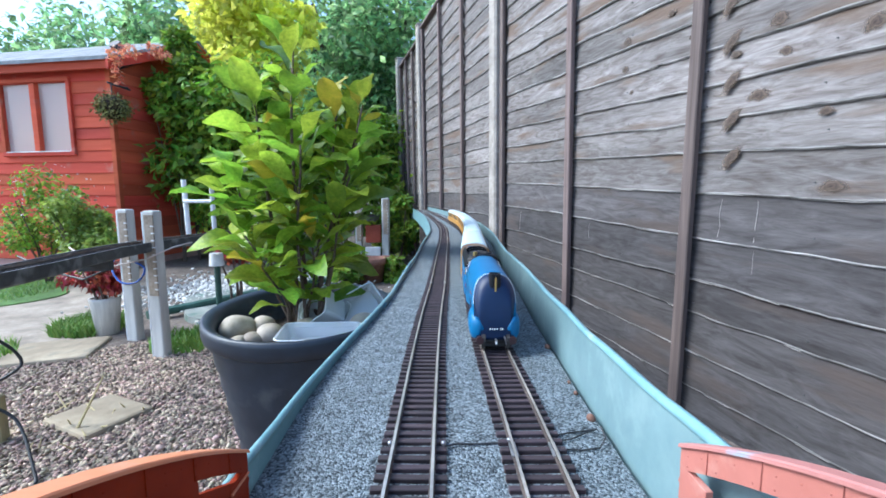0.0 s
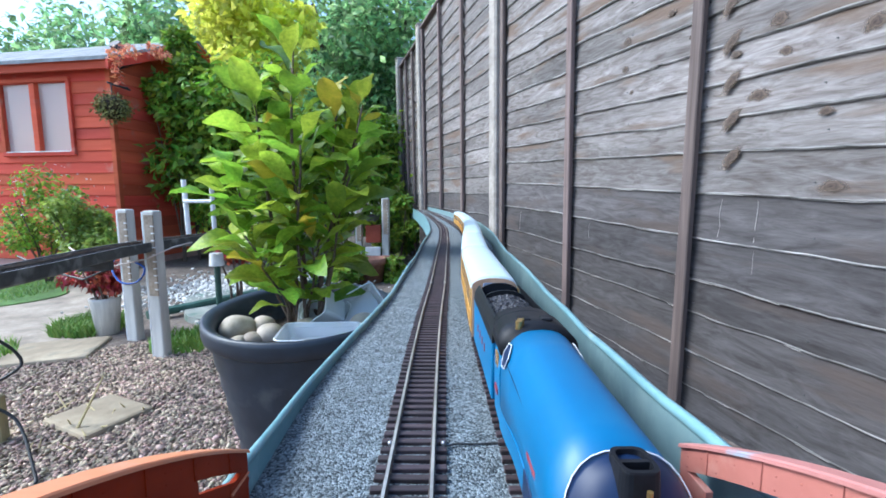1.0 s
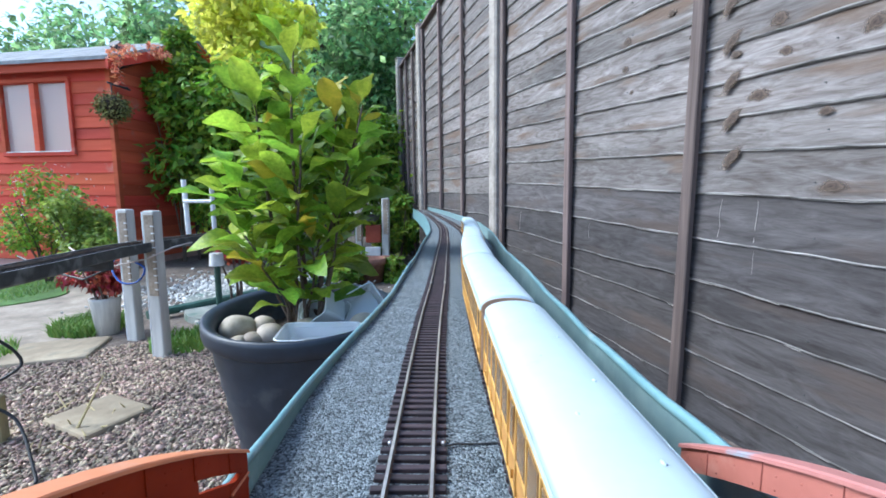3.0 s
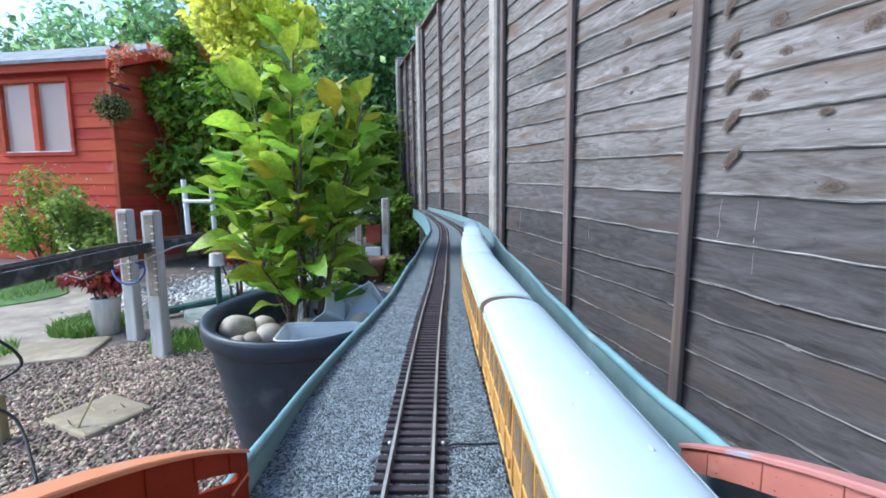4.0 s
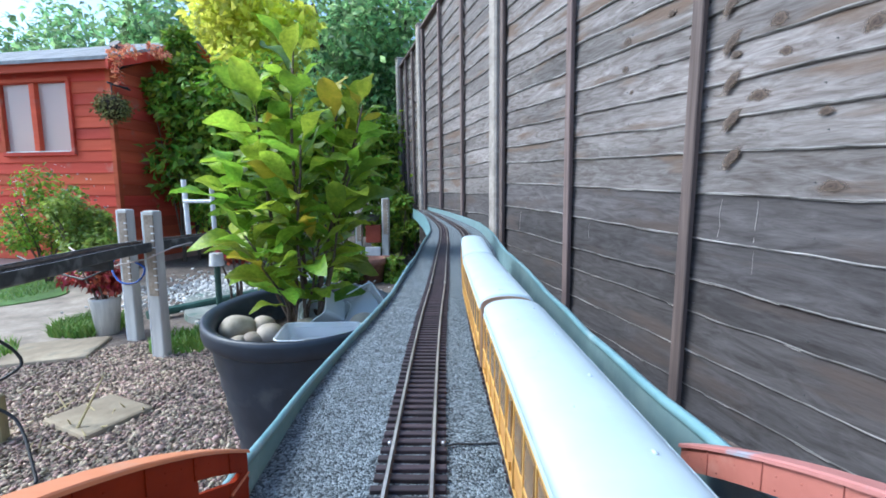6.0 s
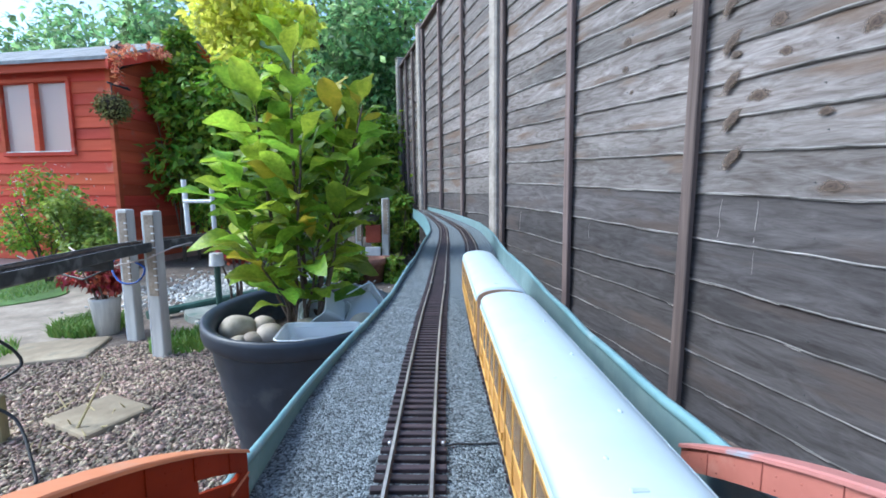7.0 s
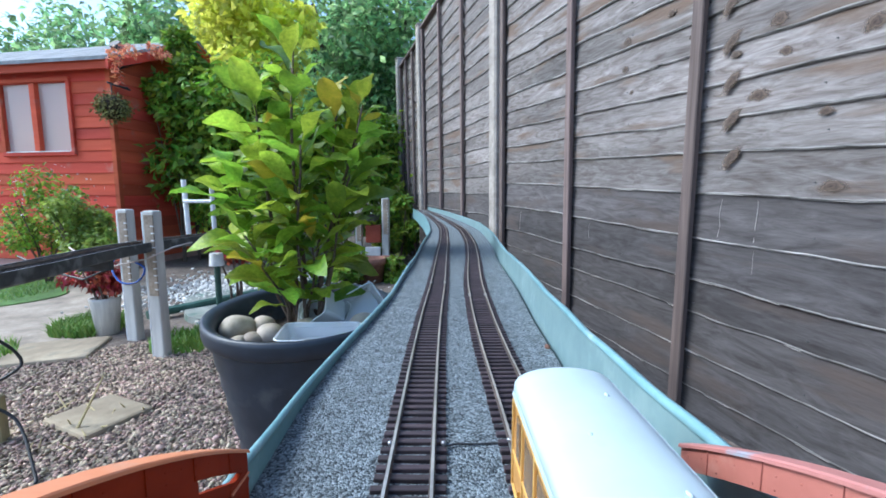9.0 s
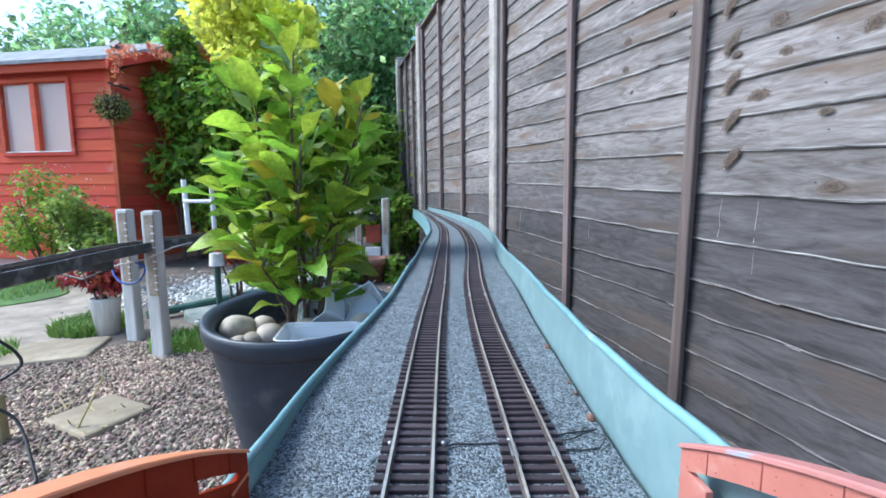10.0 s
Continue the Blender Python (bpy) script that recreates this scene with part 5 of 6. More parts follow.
        for j in range(n):
            f = 0.22 + 0.78 * ((j + 0.5) / n) ** 0.8
            if f * z1 < 0.070 or (abs(x1) > 0.08 and f < (0.58 if x1 > 0 else 0.42)):
                continue
            i0 = min(7, int(f * 8))
            pnt = pts[i0].lerp(pts[i0 + 1], f * 8 - i0)
            ang = j * 2.4 + si * 1.1 + rnd.uniform(-0.4, 0.4)
            up = 0.30 + 1.1 * f ** 3 + rnd.uniform(-0.45, 0.30)
            bias = Vector((x1, y1, 0)) * 2.5
            out = Vector((math.cos(ang), math.sin(ang), up)) + bias
            leaf_at(pnt, out, rnd.uniform(0.062, 0.118) * (1 - 0.22 * (f > 0.93)), rnd.random() < 0.06)


# ---- the garden ----
def smooth3(pts, n=5):
    """A rounder line through a few points, for cables."""
    p = [Vector(q) for q in pts]
    p = [p[0]] + p + [p[-1]]
    out = []
    for a, b, c, d in zip(p, p[1:], p[2:], p[3:]):
        for k in range(n):
            t = k / n
            out.append(0.5 * ((2 * b) + (c - a) * t + (2 * a - 5 * b + 4 * c - d) * t * t + (3 * b - a - 3 * c + d) * t ** 3))
    return out + [p[-1]]


def stones(name, count, size, material, seed, area, label, z=GROUND):
    """Rounded loose stones as one heap of joined pebbles over a stretch of ground."""
    rng = np.random.default_rng(seed)
    bm = bmesh.new()
    bmesh.ops.create_icosphere(bm, subdivisions=1, radius=1)
    base = np.array([v.co[:] for v in bm.verts])
    faces = np.array([[v.index for v in f.verts] for f in bm.faces])
    bm.free()
    xy = area(rng, count)
    n = len(xy)
    s = size * rng.lognormal(0, 0.32, n)
    sc = np.stack([s, s * rng.uniform(0.6, 1, n), s * rng.uniform(0.4, 0.7, n)], 1)
    V = base[None] * (1 + 0.22 * rng.normal(size=(n, len(base), 1))) * sc[:, None]
    a = rng.uniform(0, 6.28, n)
    tx = rng.normal(0, 0.35, n)
    c, d = np.cos(a)[:, None], np.sin(a)[:, None]
    x, y, zz = V[..., 0] * c - V[..., 1] * d, V[..., 0] * d + V[..., 1] * c, V[..., 2]
    zz = zz + tx[:, None] * x
    V = np.stack([x + xy[:, :1], y + xy[:, 1:2], zz + z + (sc[:, 2] * rng.uniform(0.15, 1.0, n))[:, None]], 2).reshape(-1, 3)
    F = (faces[None] + (np.arange(n) * len(base))[:, None, None]).reshape(-1, 3)
    me = bpy.data.meshes.new(name)
    me.from_pydata(V.tolist(), [], F.tolist())
    me.polygons.foreach_set("use_smooth", [True] * len(me.polygons))
    me.materials.append(material)
    ob = new(name, me)
    tagged(ob, label, "gravel", kind="stuff")
    return ob


def blob_sheet(name, c, r, z, material, label, category, seed, kind="structure", thick=0.004, turn=0):
    """A flat patch with an uneven outline."""
    bm = bmesh.new()
    n = 48
    top, bot = [], []
    for k in range(n):
        a = 2 * math.pi * k / n
        f = 1 + 0.16 * noise.noise(Vector((math.cos(a) * 1.5, math.sin(a) * 1.5, seed)))
        x, y = r[0] * f * math.cos(a), r[1] * f * math.sin(a)
        x, y = x * math.cos(turn) - y * math.sin(turn), x * math.sin(turn) + y * math.cos(turn)
        top.append((c[0] + x, c[1] + y, z + thick)), bot.append((c[0] + x * 1.01, c[1] + y * 1.01, z - 0.01))
    ob = put(name, loft([bot, top]), material)
    return tagged(ob, label, category, kind=kind)


def post(x, y, top, w, label, mesh=True):
    p = thing("timber_post", label, "post", pose(x, y, GROUND - 0.02, 0, 0, -12), group="posts that carry the branch line")
    hgt = top - GROUND + 0.02
    part("shaft", cube((0, 0, hgt / 2), (w, w * 0.8, hgt), bevel=0.006, seg=2), M["grey_post"], p)
    part("side", cube((-w / 2 - 0.002, 0, hgt / 2), (0.005, w * 0.78, hgt - 0.01), bevel=0.001), M["white"], p, "white-painted side")
    if mesh:
        part("wire_mesh", cube((0.006, -w * 0.4 - 0.002, hgt - 0.165), (w * 0.78, 0.005, 0.30), bevel=0.001), M["mesh_brown"], p, "strip of rusty mesh")
        st = None
        for k in range(10):
            m = Matrix.Translation((w * 0.42, -w * 0.4 - 0.004, hgt - 0.29 + k * 0.026))
            if st is None:
                st = part("staple", cube((0, 0, 0), (0.012, 0.005, 0.004)), M["white"], p, m=m)
            else:
                again(st, m)


BRANCH = [(-0.95, 0.45), (-1.02, 0.98), (-1.115, 1.56), (-0.985, 2.24), (-0.66, 3.6), (-0.58, 4.4)]


def branch_line():
    b = thing("branch_line", "black trough-shaped board carrying a second model track", "track board")
    pts = spline(BRANCH, 0.04)
    z = -0.060
    part("trough", sweep(pts, [(-0.045, z - 0.036), (-0.05, z - 0.031), (-0.05, z), (-0.044, z), (-0.044, z - 0.010), (0.044, z - 0.010), (0.044, z), (0.05, z), (0.05, z - 0.031), (0.045, z - 0.036)]), M["black"], b)
    for g in (-0.0086, 0.0086):
        part("rail", sweep(pts, [(g - 0.001, z - 0.004), (g - 0.001, z + 0.002), (g + 0.001, z + 0.002), (g + 0.001, z - 0.004)]), M["railside"], b)
    ln = Line(BRANCH, 0.02)
    sl = None
    for u in np.arange(ln.d[0] + 0.05, ln.d[-1], 0.014):
        p, w = ln.at(u), ln.way(u)
        m = pose(p.x, p.y, z - 0.006, 0, 0, math.degrees(math.atan2(-w.x, w.y)))
        if sl is None:
            sl = part("sleeper", cube((0, 0, 0), (0.034, 0.006, 0.006)), M["grime"], b, m=m)
        else:
            again(sl, m)
    # cross-timbers under the trough
    for u in (0.9, 1.72, 2.9, 3.7):
        p, w = ln.at(u), ln.way(u)
        part("bearer", cube((0, 0, 0), (0.085, 0.03, 0.03), m=pose(p.x, p.y, z - 0.051, 0, 0, math.degrees(math.atan2(-w.x, w.y)))), M["grime"], b)


def shed():
    Y, X = 3.62, -2.70          # front right corner
    e = 1.19                     # eaves
    w, d = 3.3, 1.8
    s = thing("garden_shed", "red-painted shiplap garden shed with a grey felt roof", "shed")
    bp = 0.09275
    n = int((e - GROUND - 0.06) / bp)
    z0 = GROUND + 0.06

    def lap(length):
        return loft([[(k * length, -0.012, 0.0), (k * length, -0.0135, 0.005), (k * length, -0.006, bp), (k * length, 0.0, bp), (k * length, 0.0, 0.0)] for k in (0, 1)])
    # the front wall has an opening for the window
    wx0, wx1, wz0, wz1 = X - 1.05, X - 0.400, 0.4875, 1.0440
    full = part("board", lap(w), M["shed"], s, m=pose(X - w, Y, z0))
    left, right = wx0 - (X - w), X - wx1
    fl = fr = None
    for k in range(n):
        z = z0 + k * bp
        if z + bp > wz0 + 1e-3 and z < wz1 - 1e-3:
            if fl is None:
                fl = part("board", lap(left), M["shed"], s, m=pose(X - w, Y, z))
                fr = part("board", lap(right), M["shed"], s, m=pose(wx1, Y, z))
            else:
                again(fl, pose(X - w, Y, z)), again(fr, pose(wx1, Y, z))
        elif k:
            again(full, pose(X - w, Y, z))
    side = part("board", lap(d), M["shed"], s, m=pose(X, Y, z0, 0, 0, 90))
    for k in range(1, n):
        again(side, pose(X, Y, z0 + k * bp, 0, 0, 90))
    rise = 0.435
    gab = loft([[(X - t, Y, e - 0.09), (X - t, Y + d, e - 0.09), (X - t, Y + d / 2, e + rise - 0.05)] for t in (0.012, 0.0)])
    part("gable", gab, M["shed"], s)
    part("corner_trim", cube((X + 0.004, Y - 0.008, (z0 + e) / 2), (0.045, 0.04, e - z0), bevel=0.004), M["shed"], s)
    part("fascia", cube((X - w / 2, Y - 0.085, e - 0.04), (w + 0.2, 0.02, 0.08), bevel=0.003), M["shed"], s)
    for k in (0, 1):
        y0, y1 = (Y - 0.12, Y + d / 2) if k == 0 else (Y + d + 0.12, Y + d / 2)
        za = e - 0.02
        zb = e + rise
        part("roof", loft([[(x, y0, za), (x, y0, za + 0.028), (x, y1, zb + 0.028), (x, y1, zb)] for x in (X - w - 0.1, X + 0.12)]), M["felt"], s, "grey mineral felt roof")
        part("barge_board", loft([[(x, y0, za - 0.075), (x, y0, za - 0.002), (x, y1, zb - 0.002), (x, y1, zb - 0.085)] for x in (X + 0.095, X + 0.118)]), M["shed"], s)
    part("vent", tube(bmesh.new(), [(X - 0.05, Y - 0.135 + 0.3, e + 0.14), (X - 0.05, Y + 0.12, e + 0.185)], 0.045, 14), M["grime"], s, "round dark vent")
    part("back_wall", cube((X - w / 2, Y + d, (z0 + e) / 2), (w, 0.03, e - z0)), M["shed"], s)
    part("end_wall", cube((X - w, Y + d / 2, (z0 + e) / 2), (0.03, d - 0.05, e - z0)), M["shed"], s)
    part("inner_lining", cube((X - w / 2, Y + 0.9, (z0 + e) / 2), (w - 0.1, 0.02, e - z0 - 0.04)), M["room"], s)
    part("floor", cube((X - w / 2, Y + d / 2, z0 - 0.03), (w, d, 0.06)), M["room"], s)
    win = part("window", cube((wx0 - 0.02, Y - 0.012, (wz0 + wz1) / 2), (0.036, 0.036, wz1 - wz0 + 0.07), bevel=0.003), M["shed"], s)
    part("frame", cube((wx1 + 0.02, Y - 0.012, (wz0 + wz1) / 2), (0.036, 0.036, wz1 - wz0 + 0.07), bevel=0.003), M["shed"], win)
    part("frame", cube(((wx0 + wx1) / 2, Y - 0.012, (wz0 + wz1) / 2), (0.055, 0.045, wz1 - wz0), bevel=0.003), M["shed"], win)
    for z in (wz0 - 0.02, wz1 + 0.02):
        part("frame", cube(((wx0 + wx1) / 2, Y - 0.014, z), (wx1 - wx0 + 0.07, 0.038, 0.034), bevel=0.003), M["shed"], win)
    part("sill", cube(((wx0 + wx1) / 2, Y - 0.026, wz0 - 0.004), (wx1 - wx0 - 0.01, 0.020, 0.008), bevel=0.003), M["white"], win, "pale chipped sill")
    for a, b in ((wx0, (wx0 + wx1) / 2 - 0.027), ((wx0 + wx1) / 2 + 0.027, wx1)):
        pn = part("pane", cube(((a + b) / 2, Y + 0.004, (wz0 + wz1) / 2), (b - a, 0.004, wz1 - wz0)), M["pane"], win)
        pn.visible_shadow = False
        for sgn in (-1, 1):
            if sgn < 0 and a > wx0:
                continue
            rr = []
            for k in range(13):
                f = k / 12
                xx = (a + b) / 2 + sgn * (0.02 + 0.11 * f)
                zt, zb = wz1 - 0.02 - 0.02 * f, wz1 - 0.06 - 0.22 * f ** 1.6
                yy = Y + 0.018 + 0.008 * math.sin(k * 2.4)
                rr.append([(xx, yy, zb), (xx, yy, zt), (xx, yy + 0.004, zt), (xx, yy + 0.004, zb)])
            part("curtain", loft(rr), M["curtain"], win, "white gathered net curtain")
    part("notice", cube((wx1 - 0.045, Y + 0.012, wz1 - 0.09), (0.055, 0.003, 0.13)), M["yellow"], win, "yellow notice with dark bars")
    for k in range(3):
        part("notice_bar", cube((wx1 - 0.045, Y + 0.009, wz1 - 0.055 - k * 0.035), (0.036, 0.002, 0.012)), M["grime"], win)
    s.matrix_basis = Matrix.Translation((X, Y, 0)) @ Matrix.Rotation(radians(-9), 4, "Z") @ Matrix.Translation((-X, -Y, 0))
    # hanging ball of moss by the corner
    hb = thing("hanging_basket", "brownish mossy hanging basket ball on the shed wall", "hanging basket")
    c = (-2.545, Y - 0.20, 0.79)
    part("chain", tube(bmesh.new(), [c, (c[0], c[1], c[2] + 0.17), (c[0], Y - 0.02, c[2] + 0.19)], 0.006, 6), M["grime"], hb)
    core = bmesh.new()
    bmesh.ops.create_icosphere(core, subdivisions=3, radius=0.088, matrix=Matrix.Translation(c))
    part("ball", core, M["soil"], hb)
    leaf_cloud("moss", [(c[0], c[1], c[2], 0.106, 0.106, 0.090)], 2600, 0.022, M["moss"], 5, hb)
    part("bracket", cube((c[0] - 0.02, Y - 0.09, c[2] + 0.185), (0.016, 0.24, 0.014), bevel=0.003), M["grime"], hb)
    cr = thing("wall_creeper", "red and orange autumn creeper over the shed's eaves", "climber")
    leaf_cloud("foliage", [(X + 0.18, Y - 0.16, e + 0.00, 0.06, 0.03, 0.06), (X + 0.22, Y - 0.06, e + 0.06, 0.07, 0.06, 0.04), (X + 0.15, Y - 0.12, e - 0.12, 0.025, 0.03, 0.10), (X + 0.28, Y + 0.20, e + 0.14, 0.06, 0.12, 0.04)], 380, 0.036, M["creeper"], 8, cr)


def garden():
    g = bmesh.new()
    bmesh.ops.create_grid(g, x_segments=8, y_segments=8, size=60)
    tagged(put("ground", g, M["ground"], m=pose(0, 20, GROUND)), "bare gravelly garden soil", "ground", kind="structure")

    def gravel_area(rng, n):
        x, y = rng.uniform(-2.0, -0.02, n), rng.uniform(0.45, 2.2, n) ** 1.0
        keep = (x > -0.35 - 1.02 * y) & ~((np.abs(x + 0.955) < 0.088) & (np.abs(y - 1.125 + 0.4 * (x + 0.955)) < 0.072)) & (np.hypot(x - POT.x, y - POT.y) > 0.135) & (y < 1.85 - 0.9 * np.maximum(0, -x - 1.15))
        return np.stack([x, y], 1)[keep]
    stones("gravel", 92000, 0.0044, M["pebble"], 3, gravel_area, "mixed pinkish-brown and grey garden gravel")
    potted_plant()
    # stepping stones
    for x, y, w, d, r in ((-0.950, 1.125, 0.205, 0.175, -24), (-1.52, 1.62, 0.30, 0.26, 20)):
        bm = cube((0, 0, 0), (w, d, 0.04), bevel=0.010, seg=2)
        tagged(put("stepping_stone", bm, M["slab"], m=pose(x, y, GROUND - 0.006, 0, 0, r)), "sandy square paving slab set in gravel", "paving slab", "stepping stones")
    blob_sheet("path", (-2.25, 2.1), (0.62, 1.1), GROUND, M["path"], "pale sandy concrete garden path", "path", 2, thick=0.006, turn=0.35)
    lawn = blob_sheet("lawn", (-3.1, 2.55), (0.70, 0.55), GROUND, M["lawn"], "short green lawn patch", "lawn", 4, thick=0.012)

    def tuft(cx, cy, r, n, h, seed):
        rng = random.Random(seed)
        bm = bmesh.new()
        for _ in range(n):
            a, q = rng.uniform(0, 6.28), r * math.sqrt(rng.random())
            x, y = cx + q * math.cos(a), cy + q * math.sin(a)
            hh, lx, ly = h * rng.uniform(0.5, 1.2), rng.uniform(-.6, .6) * h, rng.uniform(-.6, .6) * h
            v = [bm.verts.new(p) for p in ((x - 0.004, y, GROUND), (x + 0.004, y, GROUND), (x + lx * .4 + 0.003, y + ly * .4, GROUND + hh * .6), (x + lx * .4 - 0.003, y + ly * .4, GROUND + hh * .6), (x + lx, y + ly, GROUND + hh))]
            bm.faces.new((v[0], v[1], v[2], v[3])), bm.faces.new((v[3], v[2], v[4]))
        ob = put("grass", bm, M["grass"])
        tagged(ob, "tuft of green grass", "grass", kind="stuff")
    tuft(-1.62, 1.92, 0.15, 1100, 0.06, 1)
    tuft(-1.05, 1.72, 0.14, 500, 0.05, 2)
    tuft(-1.75, 1.55, 0.12, 250, 0.05, 3)
    tuft(-3.1, 2.55, 0.62, 5000, 0.035, 4)
    # posts and branch line
    post(-1.072, 1.585, 0.055, 0.050, "pale grey timber post with a strip of rusty mesh")
    post(-1.312, 1.78, 0.055, 0.050, "pale grey timber post with a strip of rusty mesh")
    post(-0.725, 3.72, 0.04, 0.05, "narrow white-painted timber post under the branch line", mesh=True)
    post(-0.49, 3.70, 0.10, 0.055, "narrow white-painted timber post under the branch line", mesh=True)
    branch_line()
    # white signal poles and cap
    sp = thing("white_ladder_rail", "pair of thin white poles joined by a crossbar", "pole")
    part("pole", tube(bmesh.new(), [(-1.205, 2.03, -0.07), (-1.213, 2.03, 0.185)], 0.011, 8), M["white"], sp)
    part("pole", tube(bmesh.new(), [(-1.065, 2.00, -0.14), (-1.068, 2.00, 0.165)], 0.010, 8), M["white"], sp)
    part("crossbar", tube(bmesh.new(), [(-1.21, 2.015, 0.085), (-1.068, 2.00, 0.085)], 0.008, 8), M["white"], sp)
    part("cap", lathe([(0.0, 0.0), (0.034, 0.0), (0.028, 0.058), (0.0, 0.060)], 16), M["white"], sp, "white plastic cap", m=pose(-1.065, 2.00, -0.215))
    part("stake", tube(bmesh.new(), [(-1.065, 2.00, GROUND - 0.02), (-1.065, 2.00, -0.205)], 0.014, 10), M["greenplastic"], sp, "dark green stake")
    # cables round the posts
    cb = thing("cable", "loop of blue wire hanging from the post", "cable")
    part("wire", tube(bmesh.new(), smooth3([(-1.25, 1.62, -0.125), (-1.22, 1.56, -0.155), (-1.17, 1.53, -0.20), (-1.12, 1.53, -0.205), (-1.09, 1.535, -0.18), (-1.085, 1.54, -0.15), (-1.12, 1.545, -0.13)]), 0.0035, 6), M["cable_blue"], cb, smooth=True)
    cb = thing("cable", "thin pale wires tied round the posts", "cable")
    part("wire", tube(bmesh.new(), [(-1.42, 1.62, -0.085), (-1.36, 1.58, -0.10), (-1.27, 1.56, -0.135), (-1.20, 1.55, -0.145), (-1.08, 1.54, -0.12), (-1.0, 1.58, -0.08), (-0.95, 1.62, -0.065)], 0.0028, 6), M["cable_pale"], cb, smooth=True)
    cb = thing("cable", "black cable sagging below the branch line", "cable")
    part("wire", tube(bmesh.new(), [(-1.70, 1.70, -0.13), (-1.55, 1.66, -0.18), (-1.38, 1.62, -0.21), (-1.25, 1.60, -0.16)], 0.004, 6), M["cable_black"], cb, smooth=True)
    shed()
    # red acer in a pot
    shrub(-1.50, 1.86, GROUND, -0.255, (0.115, 0.10, 0.085), 9, 800, 0.035, M["redleaf"], 21, "dark red small-leaved shrub", "red_shrub")
    shrub(-1.02, 2.05, GROUND, -0.18, (0.11, 0.09, 0.06), 5, 350, 0.035, M["redleaf"], 22, "dark red small-leaved shrub", "red_shrub")
    rp = put("plant_pot", lathe([(0.0, 0.0), (0.07, 0.0), (0.095, 0.20), (0.10, 0.22), (0.085, 0.22), (0.08, 0.19), (0.0, 0.19)], 20), M["grey_post"], m=pose(-1.495, 1.86, GROUND) @ Matrix.Diagonal((0.6, 0.6, 0.75, 1)), smooth=True)
    tagged(rp, "pale pot under the red shrub", "plant pot")
    # pond cover, white pebbles, green tray
    blob_sheet("pond_cover", (-0.95, 2.42), (0.52, 0.42), GROUND, M["pondcover"], "grey-green plastic sheet over a small pond", "pond cover", 6, "", 0.03)

    def white_area(rng, n):
        return np.stack([rng.normal(-1.22, 0.26, n), rng.normal(2.85, 0.30, n)], 1)
    stones("white_pebbles", 4200, 0.010, M["whitepebble"], 9, white_area, "white decorative pebbles", z=GROUND + 0.02)
    ed = put("pond_edge", tube(bmesh.new(), [(-1.45, 2.05, GROUND + 0.03), (-1.1, 2.45, GROUND + 0.05), (-0.7, 2.95, GROUND + 0.05)], 0.022, 8), M["greenplastic"])
    tagged(ed, "green plastic pond edging", "edging")
    tr = put("green_tray", lathe([(0.0, 0.0), (0.13, 0.0), (0.16, 0.05), (0.165, 0.055), (0.15, 0.05), (0.12, 0.012), (0.0, 0.010)], 28), M["greenplastic"], m=pose(-0.76, 1.86, GROUND + 0.03), smooth=True)
    tagged(tr, "round dark green plastic tray on the ground", "tray")
    # terracotta pots by the far posts
    for x, y, r in ((-0.52, 3.05, 0.115), (-0.475, 3.36, 0.090), (-0.60, 3.36, 0.080)):
        p = put("flower_pot", lathe([(0.0, 0.0), (r * 0.72, 0.0), (r * 0.9, r * 1.1), (r, r * 1.12), (r, r * 1.5), (r * 0.88, r * 1.5), (r * 0.8, r * 1.2), (0.0, r * 1.15)], 24), M["terracotta"], m=pose(x, y, GROUND), smooth=True)
        tagged(p, "small brown terracotta flower pot", "flower pot", "terracotta pots")
    bx = put("white_notice_board", cube((0, 0, 0), (0.13, 0.02, 0.16), bevel=0.004), M["white"], m=pose(-0.60, 3.66, GROUND + 0.10))
    tagged(bx, "white board between the far posts", "board")
    bx = put("red_box", cube((0, 0, 0), (0.13, 0.05, 0.15), bevel=0.006), M["redleaf"], m=pose(-0.60, 3.70, GROUND + 0.29))
    tagged(bx, "dull red box hanging under the branch line", "box")
    # stake with black cable at the near border
    st = thing("garden_stake", "short squared pale timber stake", "stake", pose(-1.11, 1.00, GROUND - 0.06, 0, 0, 15))
    part("shaft", cube((0, 0, 0.085), (0.045, 0.035, 0.19), bevel=0.004), M["stake"], st)
    cb = thing("cable", "black cable curling over the gravel", "cable")
    part("wire", tube(bmesh.new(), smooth3([(-1.10, 0.90, -0.16), (-1.02, 0.95, -0.22), (-0.99, 0.97, -0.28), (-1.01, 0.94, -0.31), (-1.05, 0.90, -0.33), (-0.98, 0.93, -0.40), (-0.88, 0.86, -0.48), (-0.86, 0.84, GROUND + 0.004)]), 0.0035, 6), M["cable_black"], cb, smooth=True)
    sw = put("straw", tube(bmesh.new(), [(-0.945, 1.04, GROUND + 0.005), (-0.925, 1.07, GROUND + 0.07), (-0.90, 1.09, GROUND + 0.135)], 0.004, 5, 0.002), M["straw"])
    tagged(sw, "dry straw stalk standing in the gravel", "stalk")
    rng2 = random.Random(77)
    for k in range(14):
        x0, y0 = -1.0 + rng2.uniform(-.10, .16), 1.05 + rng2.uniform(-.12, .12)
        sw = put("straw", tube(bmesh.new(), [(x0, y0, GROUND + 0.012), (x0 + rng2.uniform(-.05, .05), y0 + rng2.uniform(-.03, .03), GROUND + rng2.uniform(0.015, 0.05))], 0.0022, 5, 0.001), M["straw"])
        tagged(sw, "dry straw stalk lying on the gravel", "stalk", "dry stalks on the gravel")
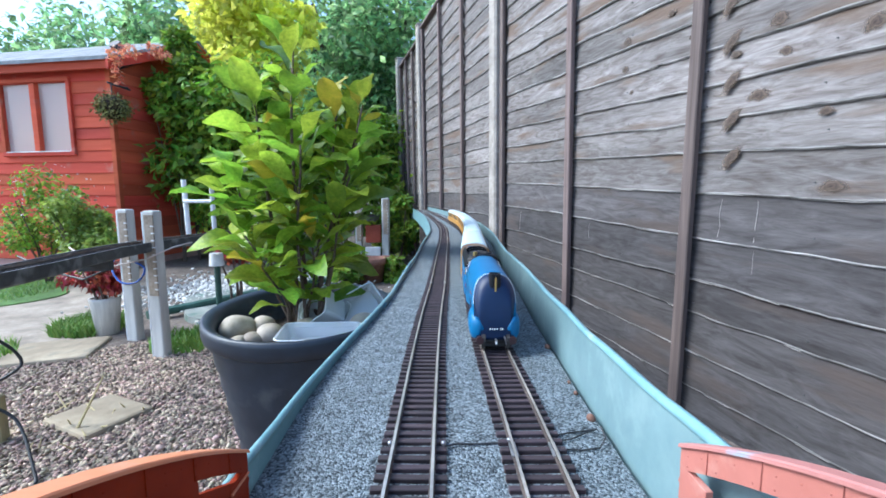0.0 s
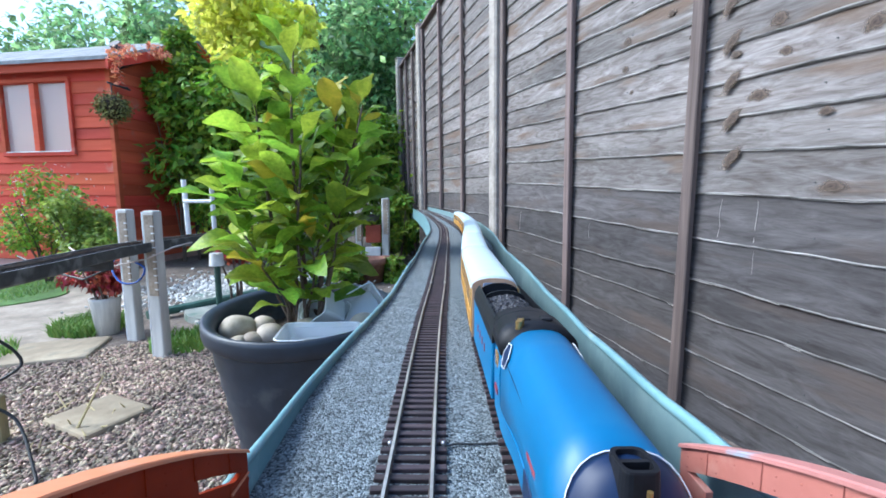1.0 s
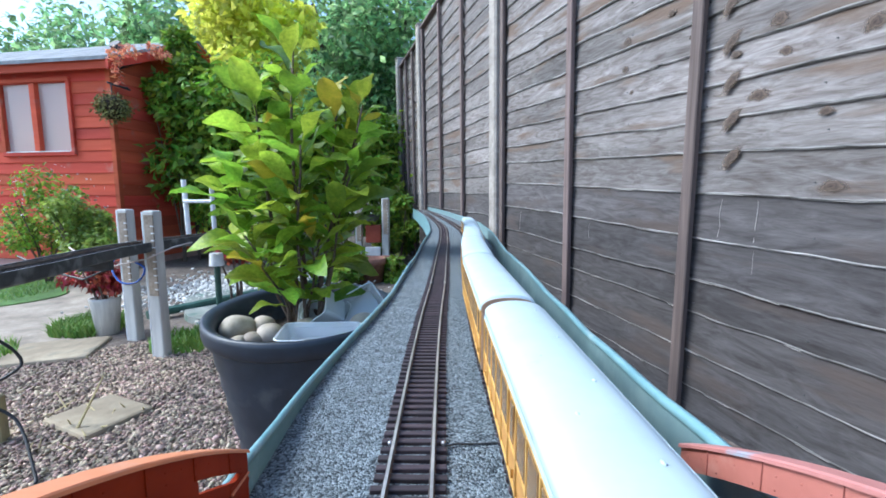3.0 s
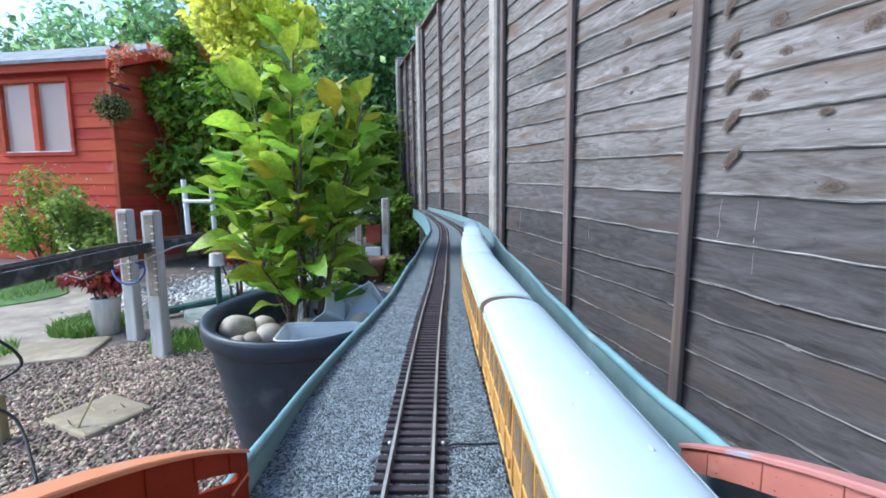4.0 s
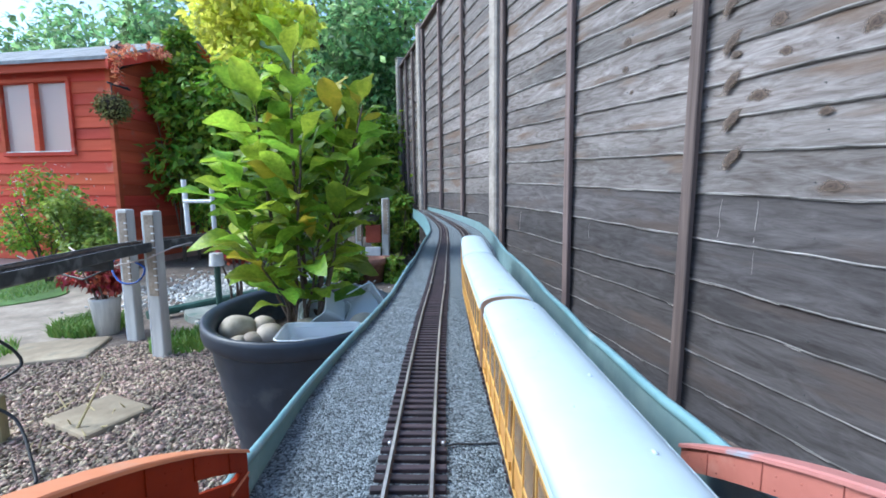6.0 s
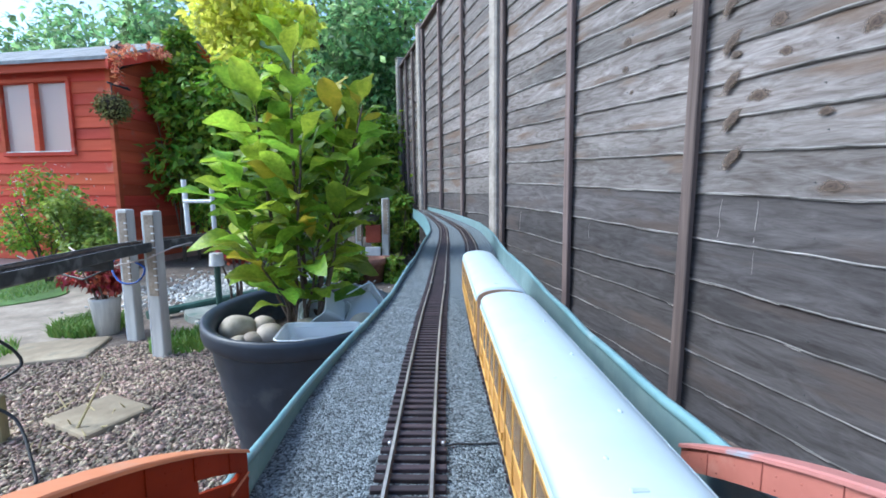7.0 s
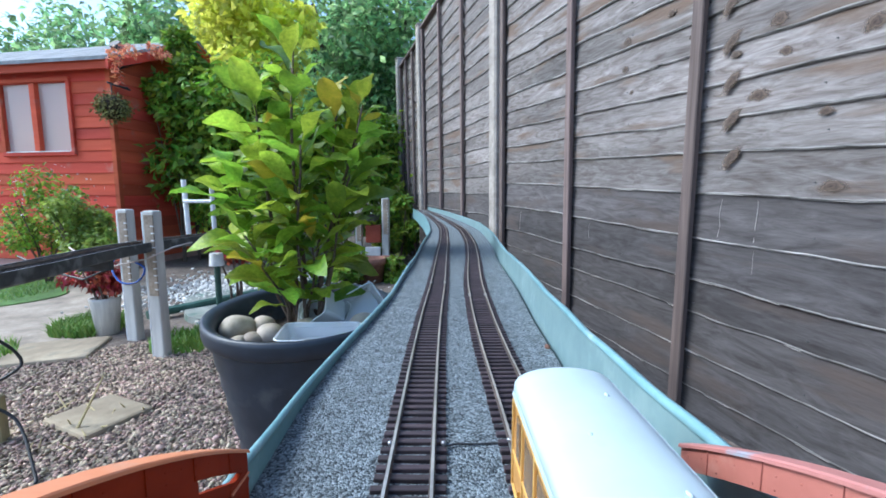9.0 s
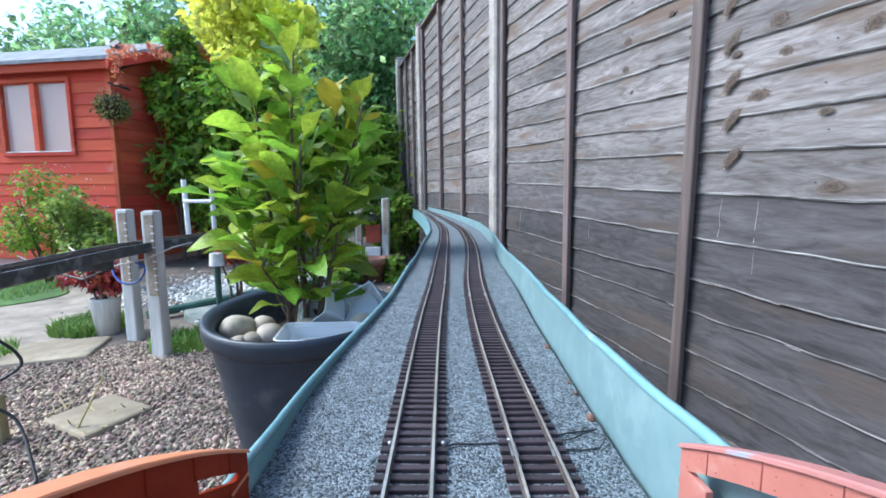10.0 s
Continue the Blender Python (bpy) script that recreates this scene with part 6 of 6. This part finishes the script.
    # near shrubs before the shed
    shrub(-2.30, 2.78, GROUND, -0.10, (0.24, 0.2, 0.25), 12, 3200, 0.040, M["shrub"], 31, "light green leafy shrub in front of the shed")
    shrub(-2.75, 2.95, GROUND, -0.05, (0.34, 0.2, 0.34), 14, 3600, 0.032, M["hedge"], 32, "loose thin-stemmed shrub with pale flowers")
    leaf_cloud("flowers", [(-2.6, 2.85, 0.15, 0.40, 0.15, 0.20)], 60, 0.022, M["white"], 33)
    tagged(bpy.data.objects["flowers"], "small white flowers", "flowers", kind="stuff")
    shrub(-1.25, 3.6, GROUND, -0.14, (0.30, 0.25, 0.26), 12, 2600, 0.055, M["shrub"], 34, "fresh green shrub behind the white poles")
    # hedge and climbers behind the potted shrub
    shrub(-1.95, 4.05, GROUND, 0.60, (0.62, 0.40, 0.95), 30, 9000, 0.085, M["hedge"], 41, "dense dark green hedge shrub beside the shed", "hedge_shrub")
    shrub(-2.24, 4.12, GROUND, 0.42, (0.30, 0.26, 0.90), 24, 6000, 0.075, M["hedge"], 44, "dense dark green hedge shrub against the shed", "hedge_shrub")
    shrub(-2.42, 3.98, GROUND, 0.98, (0.22, 0.22, 0.24), 12, 2400, 0.075, M["hedge"], 47, "leafy hedge shrub arching over the shed's corner", "hedge_shrub")
    shrub(-2.36, 4.12, GROUND, 1.40, (0.20, 0.18, 0.22), 10, 2000, 0.075, M["hedge"], 49, "leafy hedge shrub standing above the shed's gable", "hedge_shrub")
    shrub(-1.05, 4.6, GROUND, 0.50, (0.75, 0.40, 0.85), 26, 8000, 0.085, M["hedge"], 42, "dense dark green hedge shrub", "hedge_shrub")
    shrub(-0.55, 5.2, GROUND, 0.30, (0.45, 0.35, 0.70), 18, 5000, 0.080, M["hedge"], 43, "dark green hedge shrub at the end of the fence", "hedge_shrub")
    shrub(-0.66, 2.92, GROUND, -0.38, (0.12, 0.18, 0.11), 10, 1600, 0.050, M["hedge"], 45, "low dark green shrub beside the railway board")
    shrub(-0.36, 3.12, GROUND, -0.40, (0.09, 0.22, 0.10), 9, 1300, 0.045, M["hedge"], 48, "low dark green plants beside the railway board")
    shrub(-0.42, 3.95, GROUND, -0.15, (0.20, 0.20, 0.30), 12, 2600, 0.060, M["hedge"], 46, "dark green shrub at the end of the railway board")
    tree(-2.15, 5.3, 3.4, 0.85, M["golden"], 51, 7600, 0.120, "golden-yellow leafy tree, sunlit glow put into its leaf colour", low=0.35)
    for x, y, h, r, n, sd2 in ((-4.8, 8.2, 4.6, 1.7, 7500, 61), (-2.6, 8.6, 5.6, 1.8, 10000, 62), (-0.3, 8.2, 5.6, 1.9, 10000, 63), (1.9, 9.0, 5.6, 1.8, 7000, 64), (-1.3, 10.8, 6.8, 2.4, 9000, 65), (-7.3, 8.4, 4.0, 1.4, 5000, 66)):
        tree(x, y, h, r, M["tree"], sd2, n, 0.16, "tall dark green leafy garden tree", low=0.06)
    # timber legs of the railway board
    for y in (-2.2, -1.2, -0.3, 0.55, 1.5, 2.6, 3.5):
        a, b = LEFT.at(y), RIGHT.at(y)
        c = (a + b) / 2
        lg = put("board_leg", cube((0, 0, (GROUND - 0.06) / 2 - 0.01), (0.05, 0.05, -GROUND - 0.04), bevel=0.004), M["board"], m=pose(c.x, c.y, 0))
        tagged(lg, "rough timber leg under the railway board", "support leg", "legs of the railway board")


# ---- build ----
railway_board()
edgings()
fence()
garden()
bridge()
train()
track(LEFT, "track_left", "model railway track with dark brown sleepers, empty", (0.53,))
track(RIGHT, "track_right", "model railway track with dark brown sleepers under the train", (0.17, 0.46))
motions()
